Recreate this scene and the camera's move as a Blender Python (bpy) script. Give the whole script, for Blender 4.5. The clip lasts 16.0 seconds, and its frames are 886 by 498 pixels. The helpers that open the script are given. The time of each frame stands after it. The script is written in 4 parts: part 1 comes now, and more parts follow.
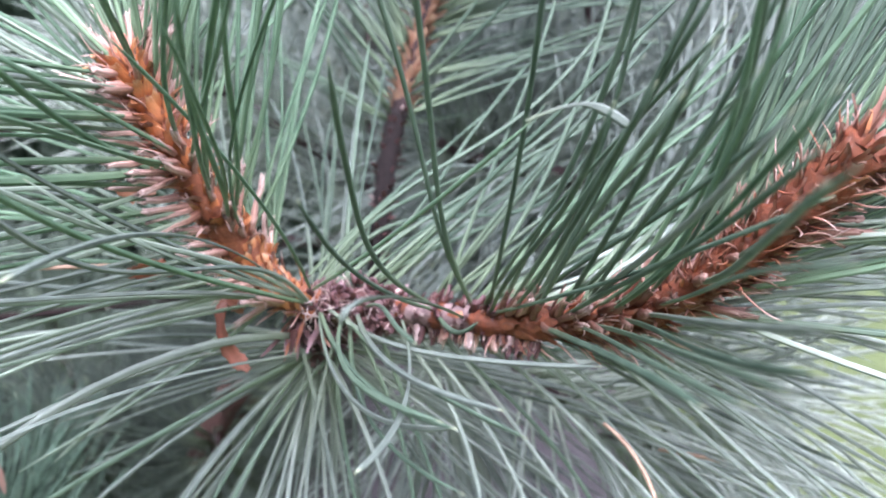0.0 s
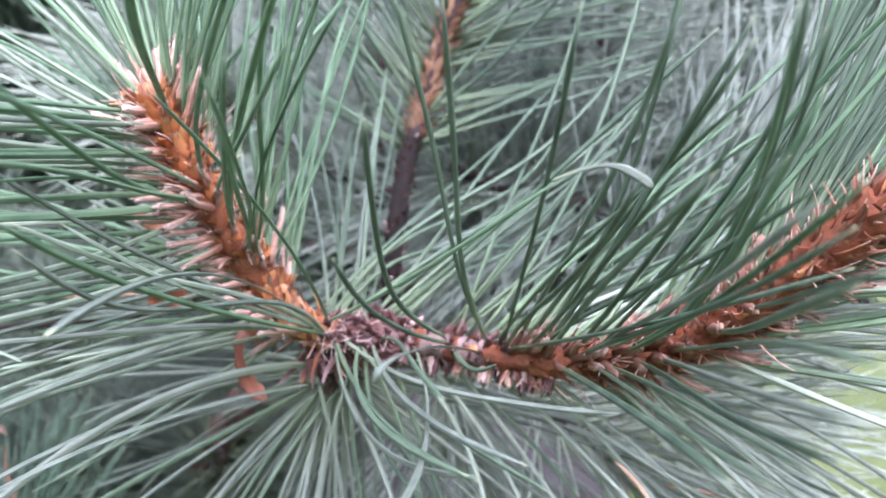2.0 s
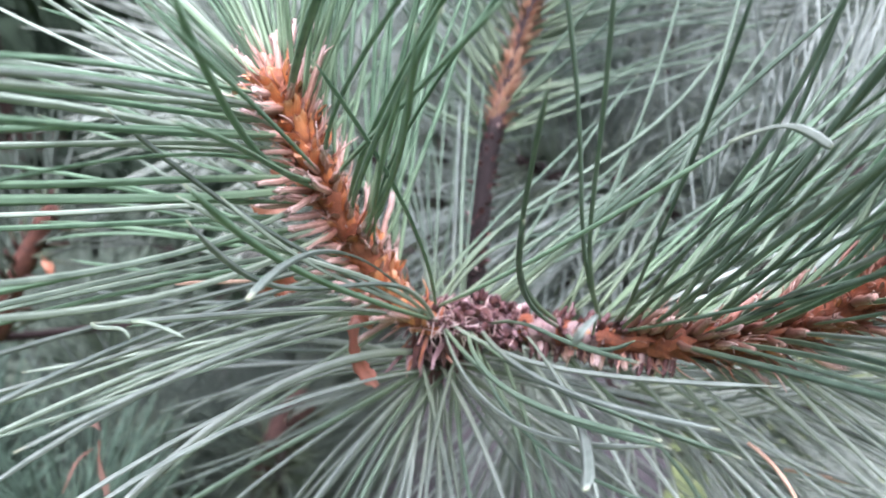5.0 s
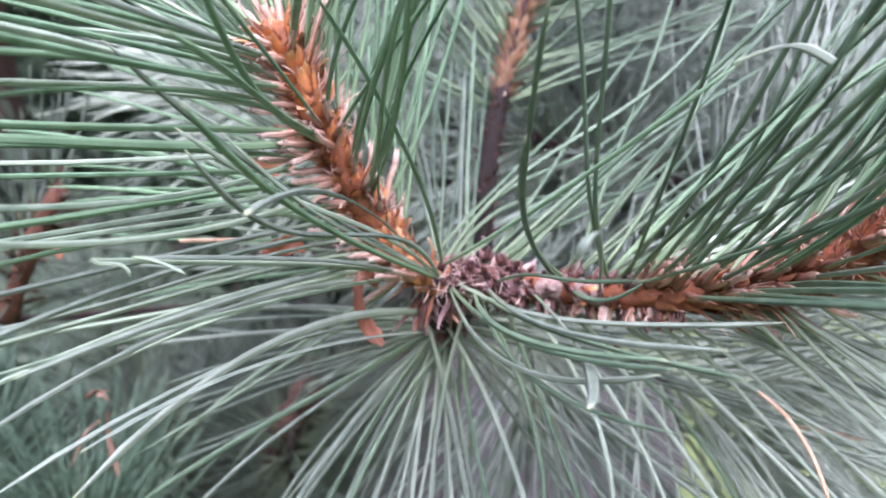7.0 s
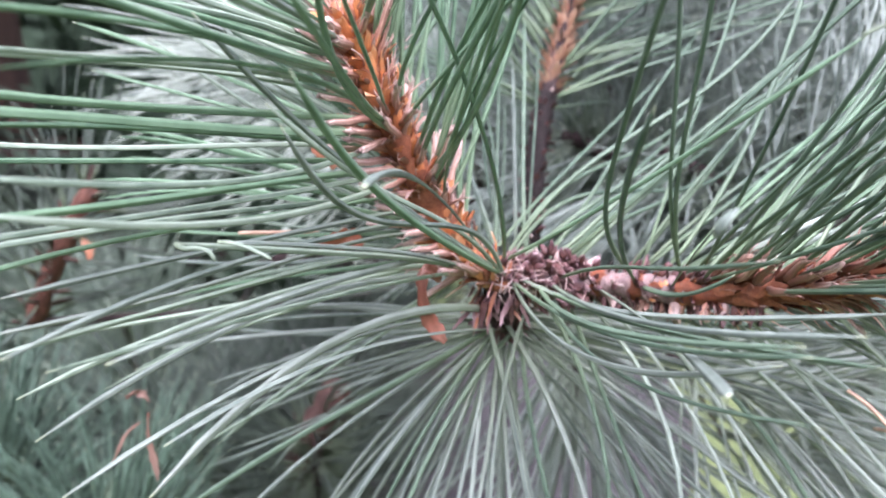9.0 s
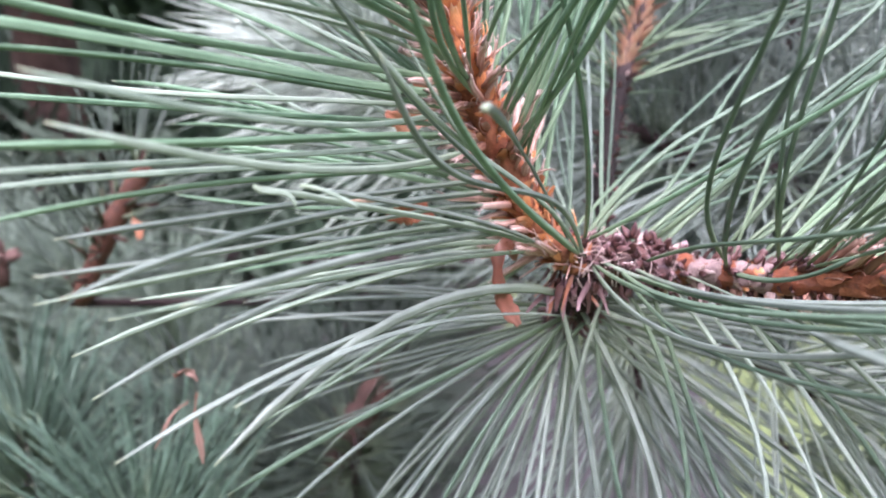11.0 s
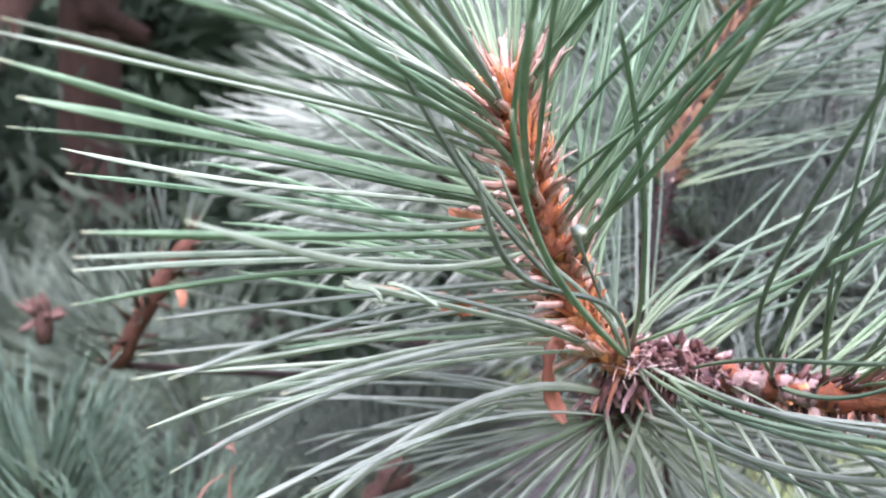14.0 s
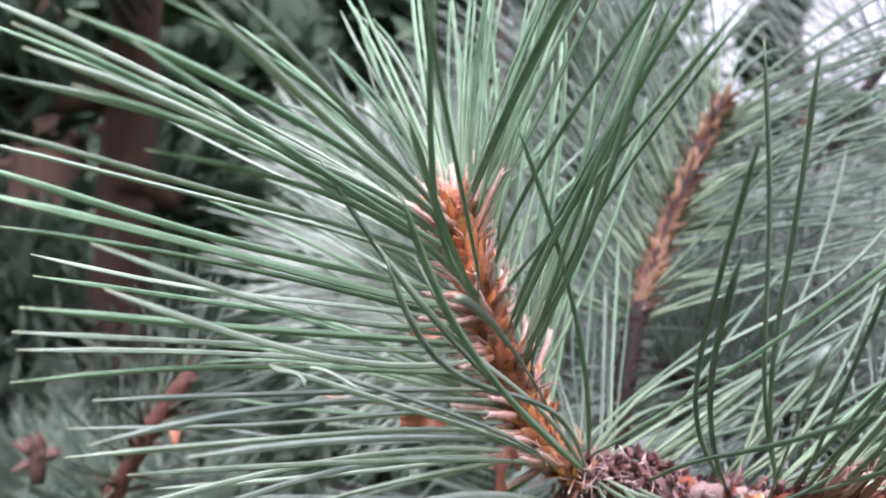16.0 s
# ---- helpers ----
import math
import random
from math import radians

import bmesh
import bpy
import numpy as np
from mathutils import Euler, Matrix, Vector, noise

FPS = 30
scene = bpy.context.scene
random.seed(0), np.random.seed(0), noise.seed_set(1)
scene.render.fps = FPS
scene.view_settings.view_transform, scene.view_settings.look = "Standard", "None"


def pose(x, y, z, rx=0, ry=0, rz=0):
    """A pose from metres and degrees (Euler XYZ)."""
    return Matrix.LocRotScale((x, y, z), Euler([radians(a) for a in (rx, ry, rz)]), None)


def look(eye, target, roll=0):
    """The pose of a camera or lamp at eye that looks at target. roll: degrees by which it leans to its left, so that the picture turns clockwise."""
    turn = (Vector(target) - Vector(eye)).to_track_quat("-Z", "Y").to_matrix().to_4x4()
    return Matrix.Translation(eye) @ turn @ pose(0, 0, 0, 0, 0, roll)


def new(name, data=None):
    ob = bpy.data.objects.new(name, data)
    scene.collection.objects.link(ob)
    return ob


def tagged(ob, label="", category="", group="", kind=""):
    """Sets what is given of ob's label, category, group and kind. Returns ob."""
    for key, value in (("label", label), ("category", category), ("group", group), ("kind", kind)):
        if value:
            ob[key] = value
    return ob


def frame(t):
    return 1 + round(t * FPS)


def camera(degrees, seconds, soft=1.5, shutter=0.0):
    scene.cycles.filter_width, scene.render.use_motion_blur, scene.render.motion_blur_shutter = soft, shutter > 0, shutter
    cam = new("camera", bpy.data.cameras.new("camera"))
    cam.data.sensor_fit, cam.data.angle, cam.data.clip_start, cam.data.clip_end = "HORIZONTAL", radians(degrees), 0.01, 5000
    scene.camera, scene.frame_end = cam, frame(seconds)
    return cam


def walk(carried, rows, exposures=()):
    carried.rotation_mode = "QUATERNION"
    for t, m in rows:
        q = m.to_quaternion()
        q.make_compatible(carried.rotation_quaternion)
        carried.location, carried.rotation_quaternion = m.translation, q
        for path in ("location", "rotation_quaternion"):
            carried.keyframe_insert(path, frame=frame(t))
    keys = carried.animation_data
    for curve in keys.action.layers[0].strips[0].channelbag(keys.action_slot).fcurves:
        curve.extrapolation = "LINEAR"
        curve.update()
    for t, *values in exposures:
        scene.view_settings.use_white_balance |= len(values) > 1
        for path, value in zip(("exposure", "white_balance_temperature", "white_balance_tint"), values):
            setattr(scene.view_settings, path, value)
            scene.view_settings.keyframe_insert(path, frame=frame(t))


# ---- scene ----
# the first eye stands EYE metres over the ground, tilted TILT degrees; the path is told from there
cam = camera(58.1, 16.0, soft=1.85)
EYE, TILT, LEAN, TURN = 1.35, -17.0, 3.0, 0.0
START = pose(0, 0, EYE, TILT, LEAN, TURN)
PATH = [
    (0, -0.00000, -0.00000, -0.00000, 0.000, 0.000, 0.000),
    (0.5, 0.00010, -0.00176, 0.00221, -0.056, 0.563, -0.514),
    (1, 0.00173, -0.00354, 0.00339, -0.205, 0.834, -0.810),
    (1.5, -0.00124, -0.00370, 0.00480, 0.197, 0.467, -1.080),
    (2, -0.00391, -0.00317, 0.00682, 0.056, 0.504, -1.141),
    (2.5, -0.00901, -0.00292, 0.00820, 0.405, 0.728, -0.984),
    (3, -0.01358, -0.00453, 0.00755, 0.996, 0.891, -0.901),
    (3.5, -0.01377, -0.00523, 0.00667, 0.980, 0.894, -0.875),
    (4, -0.01540, -0.00443, 0.00611, 1.396, 0.895, -0.549),
    (4.5, -0.02080, -0.00365, 0.00471, 1.173, 1.078, -0.441),
    (5, -0.02618, -0.00188, 0.00049, 1.498, 1.073, -0.303),
    (7.3, -0.02480, -0.00017, -0.01050, 2.376, 1.088, 0.310),
    (7.5, -0.02808, 0.00126, -0.01054, 2.313, 1.117, 0.494),
    (8, -0.03680, 0.00361, -0.01205, 2.377, 1.376, 0.336),
    (8.5, -0.03949, 0.00653, -0.01389, 2.134, 1.528, 0.310),
    (9, -0.03935, 0.00557, -0.01355, 2.607, 1.767, 0.114),
    (9.5, -0.04110, 0.00641, -0.01625, 3.543, 1.997, -0.405),
    (10, -0.04439, 0.01036, -0.01960, 4.586, 2.364, -1.281),
    (10.2, -0.04543, 0.01109, -0.01996, 5.257, 2.327, -1.220),
    (12.3, -0.05413, 0.02705, -0.02236, 3.974, 4.336, -4.391),
    (12.5, -0.05466, 0.02615, -0.02225, 4.149, 4.915, -4.873),
    (13, -0.05527, 0.02386, -0.02080, 4.510, 6.388, -5.540),
    (13.5, -0.05684, 0.01679, -0.01773, 5.130, 7.316, -5.711),
    (14, -0.05715, 0.00929, -0.01900, 5.917, 8.050, -5.985),
    (14.5, -0.05394, 0.00738, -0.02366, 5.845, 9.345, -5.799),
    (15, -0.05073, 0.00550, -0.02616, 6.335, 12.783, -6.340),
    (15.5, -0.04421, 0.00361, -0.02830, 6.571, 16.514, -6.201),
    (16, -0.03888, 0.00442, -0.02999, 7.828, 19.383, -6.024),
]
EXPOSURES = [(0.0, 0.63, 5900, 27), (5.0, 0.69, 6030, 28), (9.0, 0.80, 6060, 30), (12.5, 0.87, 6140, 33), (14.5, 0.90, 6160, 33), (15.5, 0.85, 6180, 31), (16.0, 0.62, 6200, 30)]
walk(cam, [(t, START @ pose(x, y, z, 90 + pitch, roll, yaw)) for t, x, y, z, yaw, pitch, roll in PATH], EXPOSURES)
# ---- end of the camera ----
DEPTH = cam.data.dof
DEPTH.use_dof, DEPTH.focus_distance, DEPTH.aperture_fstop = True, 0.148, 21.0

# ---- sky and light: bright overcast day, light from above ----
world = bpy.data.worlds.new("overcast_sky")
scene.world = world
world.use_nodes = True
wn = world.node_tree
sky = wn.nodes.new("ShaderNodeTexSky")
sky.sky_type, sky.sun_disc = "NISHITA", False
sky.sun_elevation, sky.sun_rotation = radians(58), radians(160)
sky.air_density, sky.dust_density, sky.ozone_density = 1.0, 8.0, 1.0
wn.nodes["Background"].inputs["Strength"].default_value = 0.36
cloud = wn.nodes.new("ShaderNodeHueSaturation")
cloud.inputs["Saturation"].default_value = 0.25
wn.links.new(sky.outputs["Color"], cloud.inputs["Color"])
wn.links.new(cloud.outputs["Color"], wn.nodes["Background"].inputs["Color"])
sun = new("sun", bpy.data.lights.new("sun", "SUN"))
sun.data.energy, sun.data.angle, sun.data.color = 2.2, radians(40), (1.0, 0.97, 0.93)
sun.matrix_world = look((-1.1, -0.8, 4.2), (0, 0.2, 1.3))


# ---- materials ----
def material(name, rough=0.6, specular=0.4):
    m = bpy.data.materials.new(name)
    m.use_nodes = True
    b = m.node_tree.nodes["Principled BSDF"]
    b.inputs["Roughness"].default_value = rough
    b.inputs["Specular IOR Level"].default_value = specular
    return m, m.node_tree, b


def node(t, kind, **values):
    n = t.nodes.new(kind)
    for key, value in values.items():
        if key in n.inputs:
            n.inputs[key].default_value = value
    return n


def ramp(t, source, stops):
    r = t.nodes.new("ShaderNodeValToRGB")
    e = r.color_ramp.elements
    while len(e) < len(stops):
        e.new(0.5)
    for el, (p, c) in zip(e, stops):
        el.position, el.color = p, (*c, 1)
    t.links.new(source, r.inputs["Fac"])
    return r.outputs["Color"]


def mixed(t, fac, a, b, kind="MIX"):
    n = t.nodes.new("ShaderNodeMix")
    n.data_type, n.blend_type = "RGBA", kind
    for value, key in ((fac, 0), (a, 6), (b, 7)):
        if hasattr(value, "links"):
            t.links.new(value, n.inputs[key])
        else:
            n.inputs[key].default_value = value
    return n.outputs[2]


def noisy(t, scale, detail=3.0, rough=0.6, stretch=None, space="Object"):
    co = t.nodes.new("ShaderNodeTexCoord").outputs[space]
    if stretch:
        mp = node(t, "ShaderNodeMapping")
        mp.inputs["Scale"].default_value = stretch
        t.links.new(co, mp.inputs["Vector"])
        co = mp.outputs["Vector"]
    n = node(t, "ShaderNodeTexNoise", Scale=scale, Detail=detail, Roughness=rough)
    t.links.new(co, n.inputs["Vector"])
    return n.outputs["Fac"]


def bumpy(t, b, height, strength, distance):
    n = node(t, "ShaderNodeBump", Strength=strength, Distance=distance)
    t.links.new(height, n.inputs["Height"])
    t.links.new(n.outputs["Normal"], b.inputs["Normal"])


def needle_material(name, dark, light, island=False, bloom=0.5):
    """Waxy pine needle: pale lines along it, a pale point, a yellowish foot; each one a little different."""
    m, t, b = material(name, 0.52, 0.30)
    if island:
        chance = t.nodes.new("ShaderNodeNewGeometry").outputs["Random Per Island"]
    else:
        chance = t.nodes.new("ShaderNodeObjectInfo").outputs["Random"]
    uv = t.nodes.new("ShaderNodeUVMap").outputs["UV"]
    sep = t.nodes.new("ShaderNodeSeparateXYZ")
    t.links.new(uv, sep.inputs["Vector"])
    body = ramp(t, chance, [(0.0, dark), (0.35, tuple(0.6 * a + 0.4 * c for a, c in zip(dark, light))), (1.0, light)])
    # rows of pale pores across the section
    wave = node(t, "ShaderNodeMath")
    wave.operation = "SINE"
    mul = node(t, "ShaderNodeMath")
    mul.operation, mul.inputs[1].default_value = "MULTIPLY", 25.13
    t.links.new(sep.outputs["X"], mul.inputs[0])
    t.links.new(mul.outputs[0], wave.inputs[0])
    lines = ramp(t, wave.outputs[0], [(0.35, (0, 0, 0)), (1.0, (1, 1, 1))])
    pale = tuple(min(1, 1.6 * c + 0.04) for c in light)
    body = mixed(t, mixed(t, bloom, (0, 0, 0, 1), lines), body, (*pale, 1))
    patch = ramp(t, noisy(t, 160, 3), [(0.35, (0, 0, 0)), (0.75, (0.45, 0.45, 0.45))])
    body = mixed(t, patch, body, (*pale, 1))
    foot = ramp(t, sep.outputs["Y"], [(0.08, (1, 1, 1)), (0.36, (0, 0, 0))])
    body = mixed(t, mixed(t, 0.35, (0, 0, 0, 1), foot), body, (0.20, 0.27, 0.15, 1))
    point = ramp(t, sep.outputs["Y"], [(0.98, (0, 0, 0)), (0.997, (1, 1, 1))])
    body = mixed(t, point, body, (0.25, 0.30, 0.21, 1))
    t.links.new(body, b.inputs["Base Color"])
    bumpy(t, b, wave.outputs[0], 0.25, 0.0002)
    return m


GREEN = needle_material("needle_green", (0.028, 0.076, 0.042), (0.100, 0.182, 0.114), bloom=0.4)
OLIVE = needle_material("needle_olive_green", (0.018, 0.045, 0.030), (0.070, 0.118, 0.082), bloom=0.35)
GREY_GREEN = needle_material("needle_grey_green", (0.046, 0.073, 0.062), (0.145, 0.184, 0.163), bloom=0.4)
LIGHT_GREEN = needle_material("needle_light_green", (0.070, 0.116, 0.084), (0.175, 0.235, 0.188), bloom=0.4)
# pale needles for the right shoot, with missing daylight painted into the colour
PALE_LIT = needle_material("needle_pale_lit", (0.17, 0.225, 0.195), (0.27, 0.335, 0.30), bloom=0.3)
# far needles with the shade of the tree above painted into the green
SHADED_GREEN = needle_material("shaded_needle", (0.011, 0.023, 0.017), (0.042, 0.062, 0.050), island=True, bloom=0.2)
# pale far needles; below the right shoot the paleness stands for light behind
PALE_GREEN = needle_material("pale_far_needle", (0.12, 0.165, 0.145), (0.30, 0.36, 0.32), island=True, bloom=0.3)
# teal needles of the low left tufts, darkened to stand for shade
SHADED_TEAL = needle_material("shaded_teal_needle", (0.006, 0.017, 0.011), (0.066, 0.120, 0.088), island=True, bloom=0.12)
SOFT_GREEN = needle_material("soft_green_needle", (0.040, 0.068, 0.052), (0.105, 0.145, 0.115), island=True, bloom=0.2)
FAR_GREEN = needle_material("far_needle", (0.022, 0.042, 0.035), (0.185, 0.232, 0.212), island=True, bloom=0.3)


def bark_material():
    m, t, b = material("orange_bark", 0.65, 0.3)
    n1, n2 = noisy(t, 260, 4), noisy(t, 900, 3, 0.7)
    c = ramp(t, n1, [(0.25, (0.06, 0.017, 0.010)), (0.5, (0.20, 0.06, 0.026)), (0.66, (0.33, 0.115, 0.05)), (0.82, (0.48, 0.29, 0.20))])
    c = mixed(t, 0.35, c, ramp(t, n2, [(0.3, (0.06, 0.018, 0.012)), (0.7, (0.46, 0.22, 0.13))]))
    t.links.new(c, b.inputs["Base Color"])
    bumpy(t, b, n2, 0.6, 0.0006)
    return m


def scale_material(name, stops, scale=500, fade=0.3, pale=(0.50, 0.34, 0.27), rough=0.55, dirt=0.6, streak=0.25):
    """Papery bracts: colour runs from foot to tip and differs from one to the next."""
    m, t, b = material(name, rough, 0.4)
    uv = t.nodes.new("ShaderNodeUVMap").outputs["UV"]
    sep = t.nodes.new("ShaderNodeSeparateXYZ")
    t.links.new(uv, sep.inputs["Vector"])
    c = ramp(t, sep.outputs["Y"], stops)
    n = noisy(t, scale, 4, 0.7)
    wind = node(t, "ShaderNodeMath")
    wind.operation, wind.inputs[1].default_value = "MULTIPLY_ADD", 34.0
    t.links.new(sep.outputs["X"], wind.inputs[0])
    t.links.new(n, wind.inputs[2])
    fibre = node(t, "ShaderNodeMath")
    fibre.operation = "SINE"
    t.links.new(wind.outputs[0], fibre.inputs[0])
    c = mixed(t, ramp(t, fibre.outputs[0], [(0.1, (streak, streak, streak)), (0.7, (0, 0, 0))]), c, (0.16, 0.055, 0.035, 1))
    c = mixed(t, ramp(t, n, [(0.35, (dirt, dirt, dirt)), (0.7, (0, 0, 0))]), c, (0.12, 0.045, 0.03, 1))
    chance = t.nodes.new("ShaderNodeObjectInfo").outputs["Random"]
    c = mixed(t, ramp(t, chance, [(0.0, (0, 0, 0)), (1.0, (fade, fade, fade))]), c, (*pale, 1))
    t.links.new(c, b.inputs["Base Color"])
    bumpy(t, b, n, 0.5, 0.0004)
    return m


BARK = bark_material()
SCALE = scale_material("orange_scale", [(0.0, (0.16, 0.04, 0.015)), (0.3, (0.57, 0.175, 0.05)), (0.75, (0.72, 0.31, 0.11)), (1.0, (0.82, 0.55, 0.36))], fade=0.25, rough=0.4, dirt=0.35, pale=(0.72, 0.42, 0.25))
RED_SCALE = scale_material("red_brown_scale", [(0.0, (0.04, 0.011, 0.009)), (0.35, (0.19, 0.058, 0.030)), (0.7, (0.38, 0.135, 0.065)), (1.0, (0.62, 0.44, 0.37))], fade=0.3, streak=0.4, pale=(0.42, 0.20, 0.12), rough=0.45)
DULL_SCALE = scale_material("dull_brown_scale", [(0.0, (0.025, 0.011, 0.009)), (0.5, (0.225, 0.110, 0.052)), (1.0, (0.52, 0.37, 0.25))], fade=0.35, dirt=0.45, pale=(0.46, 0.33, 0.24))
BROWN_SHEATH = scale_material("brown_sheath", [(0.0, (0.10, 0.034, 0.022)), (0.5, (0.23, 0.105, 0.075)), (1.0, (0.50, 0.38, 0.33))], fade=0.2, streak=0.5, rough=0.65)
SHEATH = scale_material("fascicle_sheath", [(0.0, (0.38, 0.14, 0.075)), (0.3, (0.52, 0.26, 0.18)), (0.6, (0.66, 0.45, 0.38)), (0.85, (0.74, 0.61, 0.56)), (1.0, (0.78, 0.68, 0.64))], dirt=0.5, fade=0.25, pale=(0.66, 0.52, 0.48), streak=0.55, rough=0.65)
BUD = scale_material("purple_bud_scale", [(0.0, (0.012, 0.005, 0.008)), (0.6, (0.034, 0.019, 0.031)), (1.0, (0.125, 0.095, 0.122))], fade=0.10, pale=(0.13, 0.085, 0.095))
LILAC = scale_material("lilac_bud_scale", [(0.0, (0.045, 0.022, 0.032)), (0.5, (0.16, 0.095, 0.125)), (1.0, (0.46, 0.36, 0.40))], fade=0.2, pale=(0.40, 0.30, 0.34))
THREAD = scale_material("pale_thread", [(0.0, (0.35, 0.28, 0.28)), (1.0, (0.72, 0.66, 0.66))])
DRY = scale_material("dry_bract", [(0.0, (0.22, 0.065, 0.025)), (0.45, (0.16, 0.036, 0.02)), (0.75, (0.24, 0.07, 0.05)), (1.0, (0.42, 0.19, 0.16))], 320, fade=0.1, rough=0.3)

RUST = scale_material("rust_bract", [(0.0, (0.20, 0.058, 0.025)), (0.5, (0.31, 0.10, 0.042)), (1.0, (0.25, 0.078, 0.036))], 320, fade=0.1, rough=0.5)
TAN = scale_material("tan_bract", [(0.0, (0.12, 0.055, 0.038)), (0.5, (0.17, 0.108, 0.088)), (1.0, (0.24, 0.170, 0.145))], 320, fade=0.1, dirt=0.2, streak=0.1, pale=(0.3, 0.2, 0.16), rough=0.6)
SALMON = scale_material("salmon_bract", [(0.0, (0.42, 0.16, 0.09)), (0.5, (0.66, 0.32, 0.21)), (1.0, (0.70, 0.42, 0.31))], 320, fade=0.1, rough=0.45, dirt=0.3)

def two_tone(name, low, high, scale, rough=0.8, bump=0.5, distance=0.002, stretch=None):
    m, t, b = material(name, rough, 0.3)
    n1, n2 = noisy(t, scale, 5, 0.65, stretch), noisy(t, scale * 6, 4, 0.7, stretch)
    c = ramp(t, n1, [(0.3, low), (0.7, high)])
    c = mixed(t, 0.35, c, ramp(t, n2, [(0.3, low), (0.7, high)]))
    t.links.new(c, b.inputs["Base Color"])
    bumpy(t, b, n2, bump, distance)
    return m


DEAD = two_tone("dead_needle", (0.28, 0.18, 0.13), (0.50, 0.39, 0.30), 300)
RED_BARK = two_tone("red_bark", (0.020, 0.011, 0.009), (0.085, 0.046, 0.038), 150)
RUSSET_BARK = two_tone("russet_bark", (0.035, 0.010, 0.007), (0.30, 0.095, 0.045), 300, rough=0.36)
DULL_BARK = two_tone("dull_brown_bark", (0.025, 0.011, 0.009), (0.13, 0.052, 0.034), 300, rough=0.7)
PINK_BUD = two_tone("pinkish_bud", (0.040, 0.022, 0.020), (0.150, 0.090, 0.080), 300, rough=0.7)
BLACK_BARK = two_tone("black_bark", (0.004, 0.003, 0.003), (0.022, 0.016, 0.017), 240, rough=0.9, bump=0.8, distance=0.0008)
OLD_BARK = two_tone("old_bark", (0.010, 0.006, 0.007), (0.055, 0.036, 0.037), 240, bump=0.8, distance=0.0008)
TRUNK = two_tone("trunk_bark", (0.02, 0.012, 0.010), (0.10, 0.058, 0.045), 14, bump=1.0, distance=0.02, stretch=(1, 1, 0.25))
PINK_BARK = two_tone("pale_pink_bark", (0.016, 0.007, 0.010), (0.36, 0.26, 0.255), 340, bump=0.8, distance=0.0006)
GRASS = two_tone("grass", (0.056, 0.086, 0.033), (0.130, 0.168, 0.072), 6, bump=0.6, distance=0.03)
LITTER = two_tone("needle_litter", (0.022, 0.021, 0.024), (0.066, 0.064, 0.068), 9, bump=0.8, distance=0.02)
# grey-green, darkened further to carry the shade of the dense tree over it
SHRUB_LEAF = two_tone("shrub_leaf", (0.026, 0.044, 0.031), (0.080, 0.112, 0.084), 9, bump=0.0)
LEAF = two_tone("crown_leaf", (0.012, 0.028, 0.016), (0.045, 0.08, 0.05), 3, bump=0.0)


# ---- building blocks ----
def linked(name, bm, mat, smooth=True):
    me = bpy.data.meshes.new(name)
    bm.to_mesh(me)
    bm.free()
    me.materials.append(mat)
    if smooth:
        me.polygons.foreach_set("use_smooth", [True] * len(me.polygons))
    return new(name, me)


def part(name, bm, mat, parent, label=""):
    ob = linked(name, bm, mat)
    ob.parent = parent
    ob.matrix_parent_inverse = parent.matrix_world.inverted()
    return tagged(ob, label) if label else ob


def thing(name, at, label, category, group=""):
    ob = new(name)
    ob.empty_display_size = 0.02
    ob.matrix_world = Matrix.Translation(at)
    return tagged(ob, label, category, group)


def sweep(bm, points, radii, sides=6, flat=1.0, up=None, v0=0.0, v1=1.0, cap=True):
    """A tube along points; flat < 1 squeezes it into a blade. UV: u round it, v along it."""
    uv = bm.loops.layers.uv.verify()
    n = len(points)
    rings = []
    side = None
    for i, p in enumerate(points):
        t = (points[min(i + 1, n - 1)] - points[max(i - 1, 0)]).normalized()
        if side is None:
            ref = up or Vector((0.3, -0.9, 0.4))
            side = t.cross(ref)
            if side.length < 1e-4:
                side = t.cross(Vector((1, 0, 0)))
        side = (side - t * side.dot(t)).normalized()
        other = t.cross(side)
        r = radii[i]
        rings.append([bm.verts.new(p + side * (math.cos(a) * r) + other * (math.sin(a) * r * flat))
                      for a in (math.tau * k / sides for k in range(sides))])
    for i in range(n - 1):
        for k in range(sides):
            f = bm.faces.new((rings[i][k], rings[i][(k + 1) % sides], rings[i + 1][(k + 1) % sides], rings[i + 1][k]))
            for lp, (u, v) in zip(f.loops, ((k, i), (k + 1, i), (k + 1, i + 1), (k, i + 1))):
                lp[uv].uv = (u / sides, v0 + (v1 - v0) * v / (n - 1))
    if cap:
        for ring in (rings[0][::-1], rings[-1]):
            f = bm.faces.new(ring)
            for lp in f.loops:
                lp[uv].uv = (0.5, v0 if ring is not rings[-1] else v1)
    return rings


def bend(a, mid, b, n):
    """n + 1 points of the parabola from a over mid to b."""
    c = 2 * mid - (a + b) / 2
    return [a * (1 - f) ** 2 + c * (2 * f * (1 - f)) + b * f * f for f in (i / n for i in range(n + 1))]


def broad_radii(n, r):
    """Thin at the foot, widest near the end, as a flattened torn needle."""
    return [r * (0.40 + 0.60 * min(1, max(0, (i / n - 0.5) / 0.25))) * (1 if i < n else 0.45) for i in range(n + 1)]


def needle_radii(n, r):
    out = []
    for i in range(n + 1):
        f = i / n
        out.append(r * (0.75 + 0.25 * min(1, f * 5)) * (1 - 0.15 * f) if f < 0.93 else r * (0.8 - 0.62 * (f - 0.93) / 0.07))
    return out


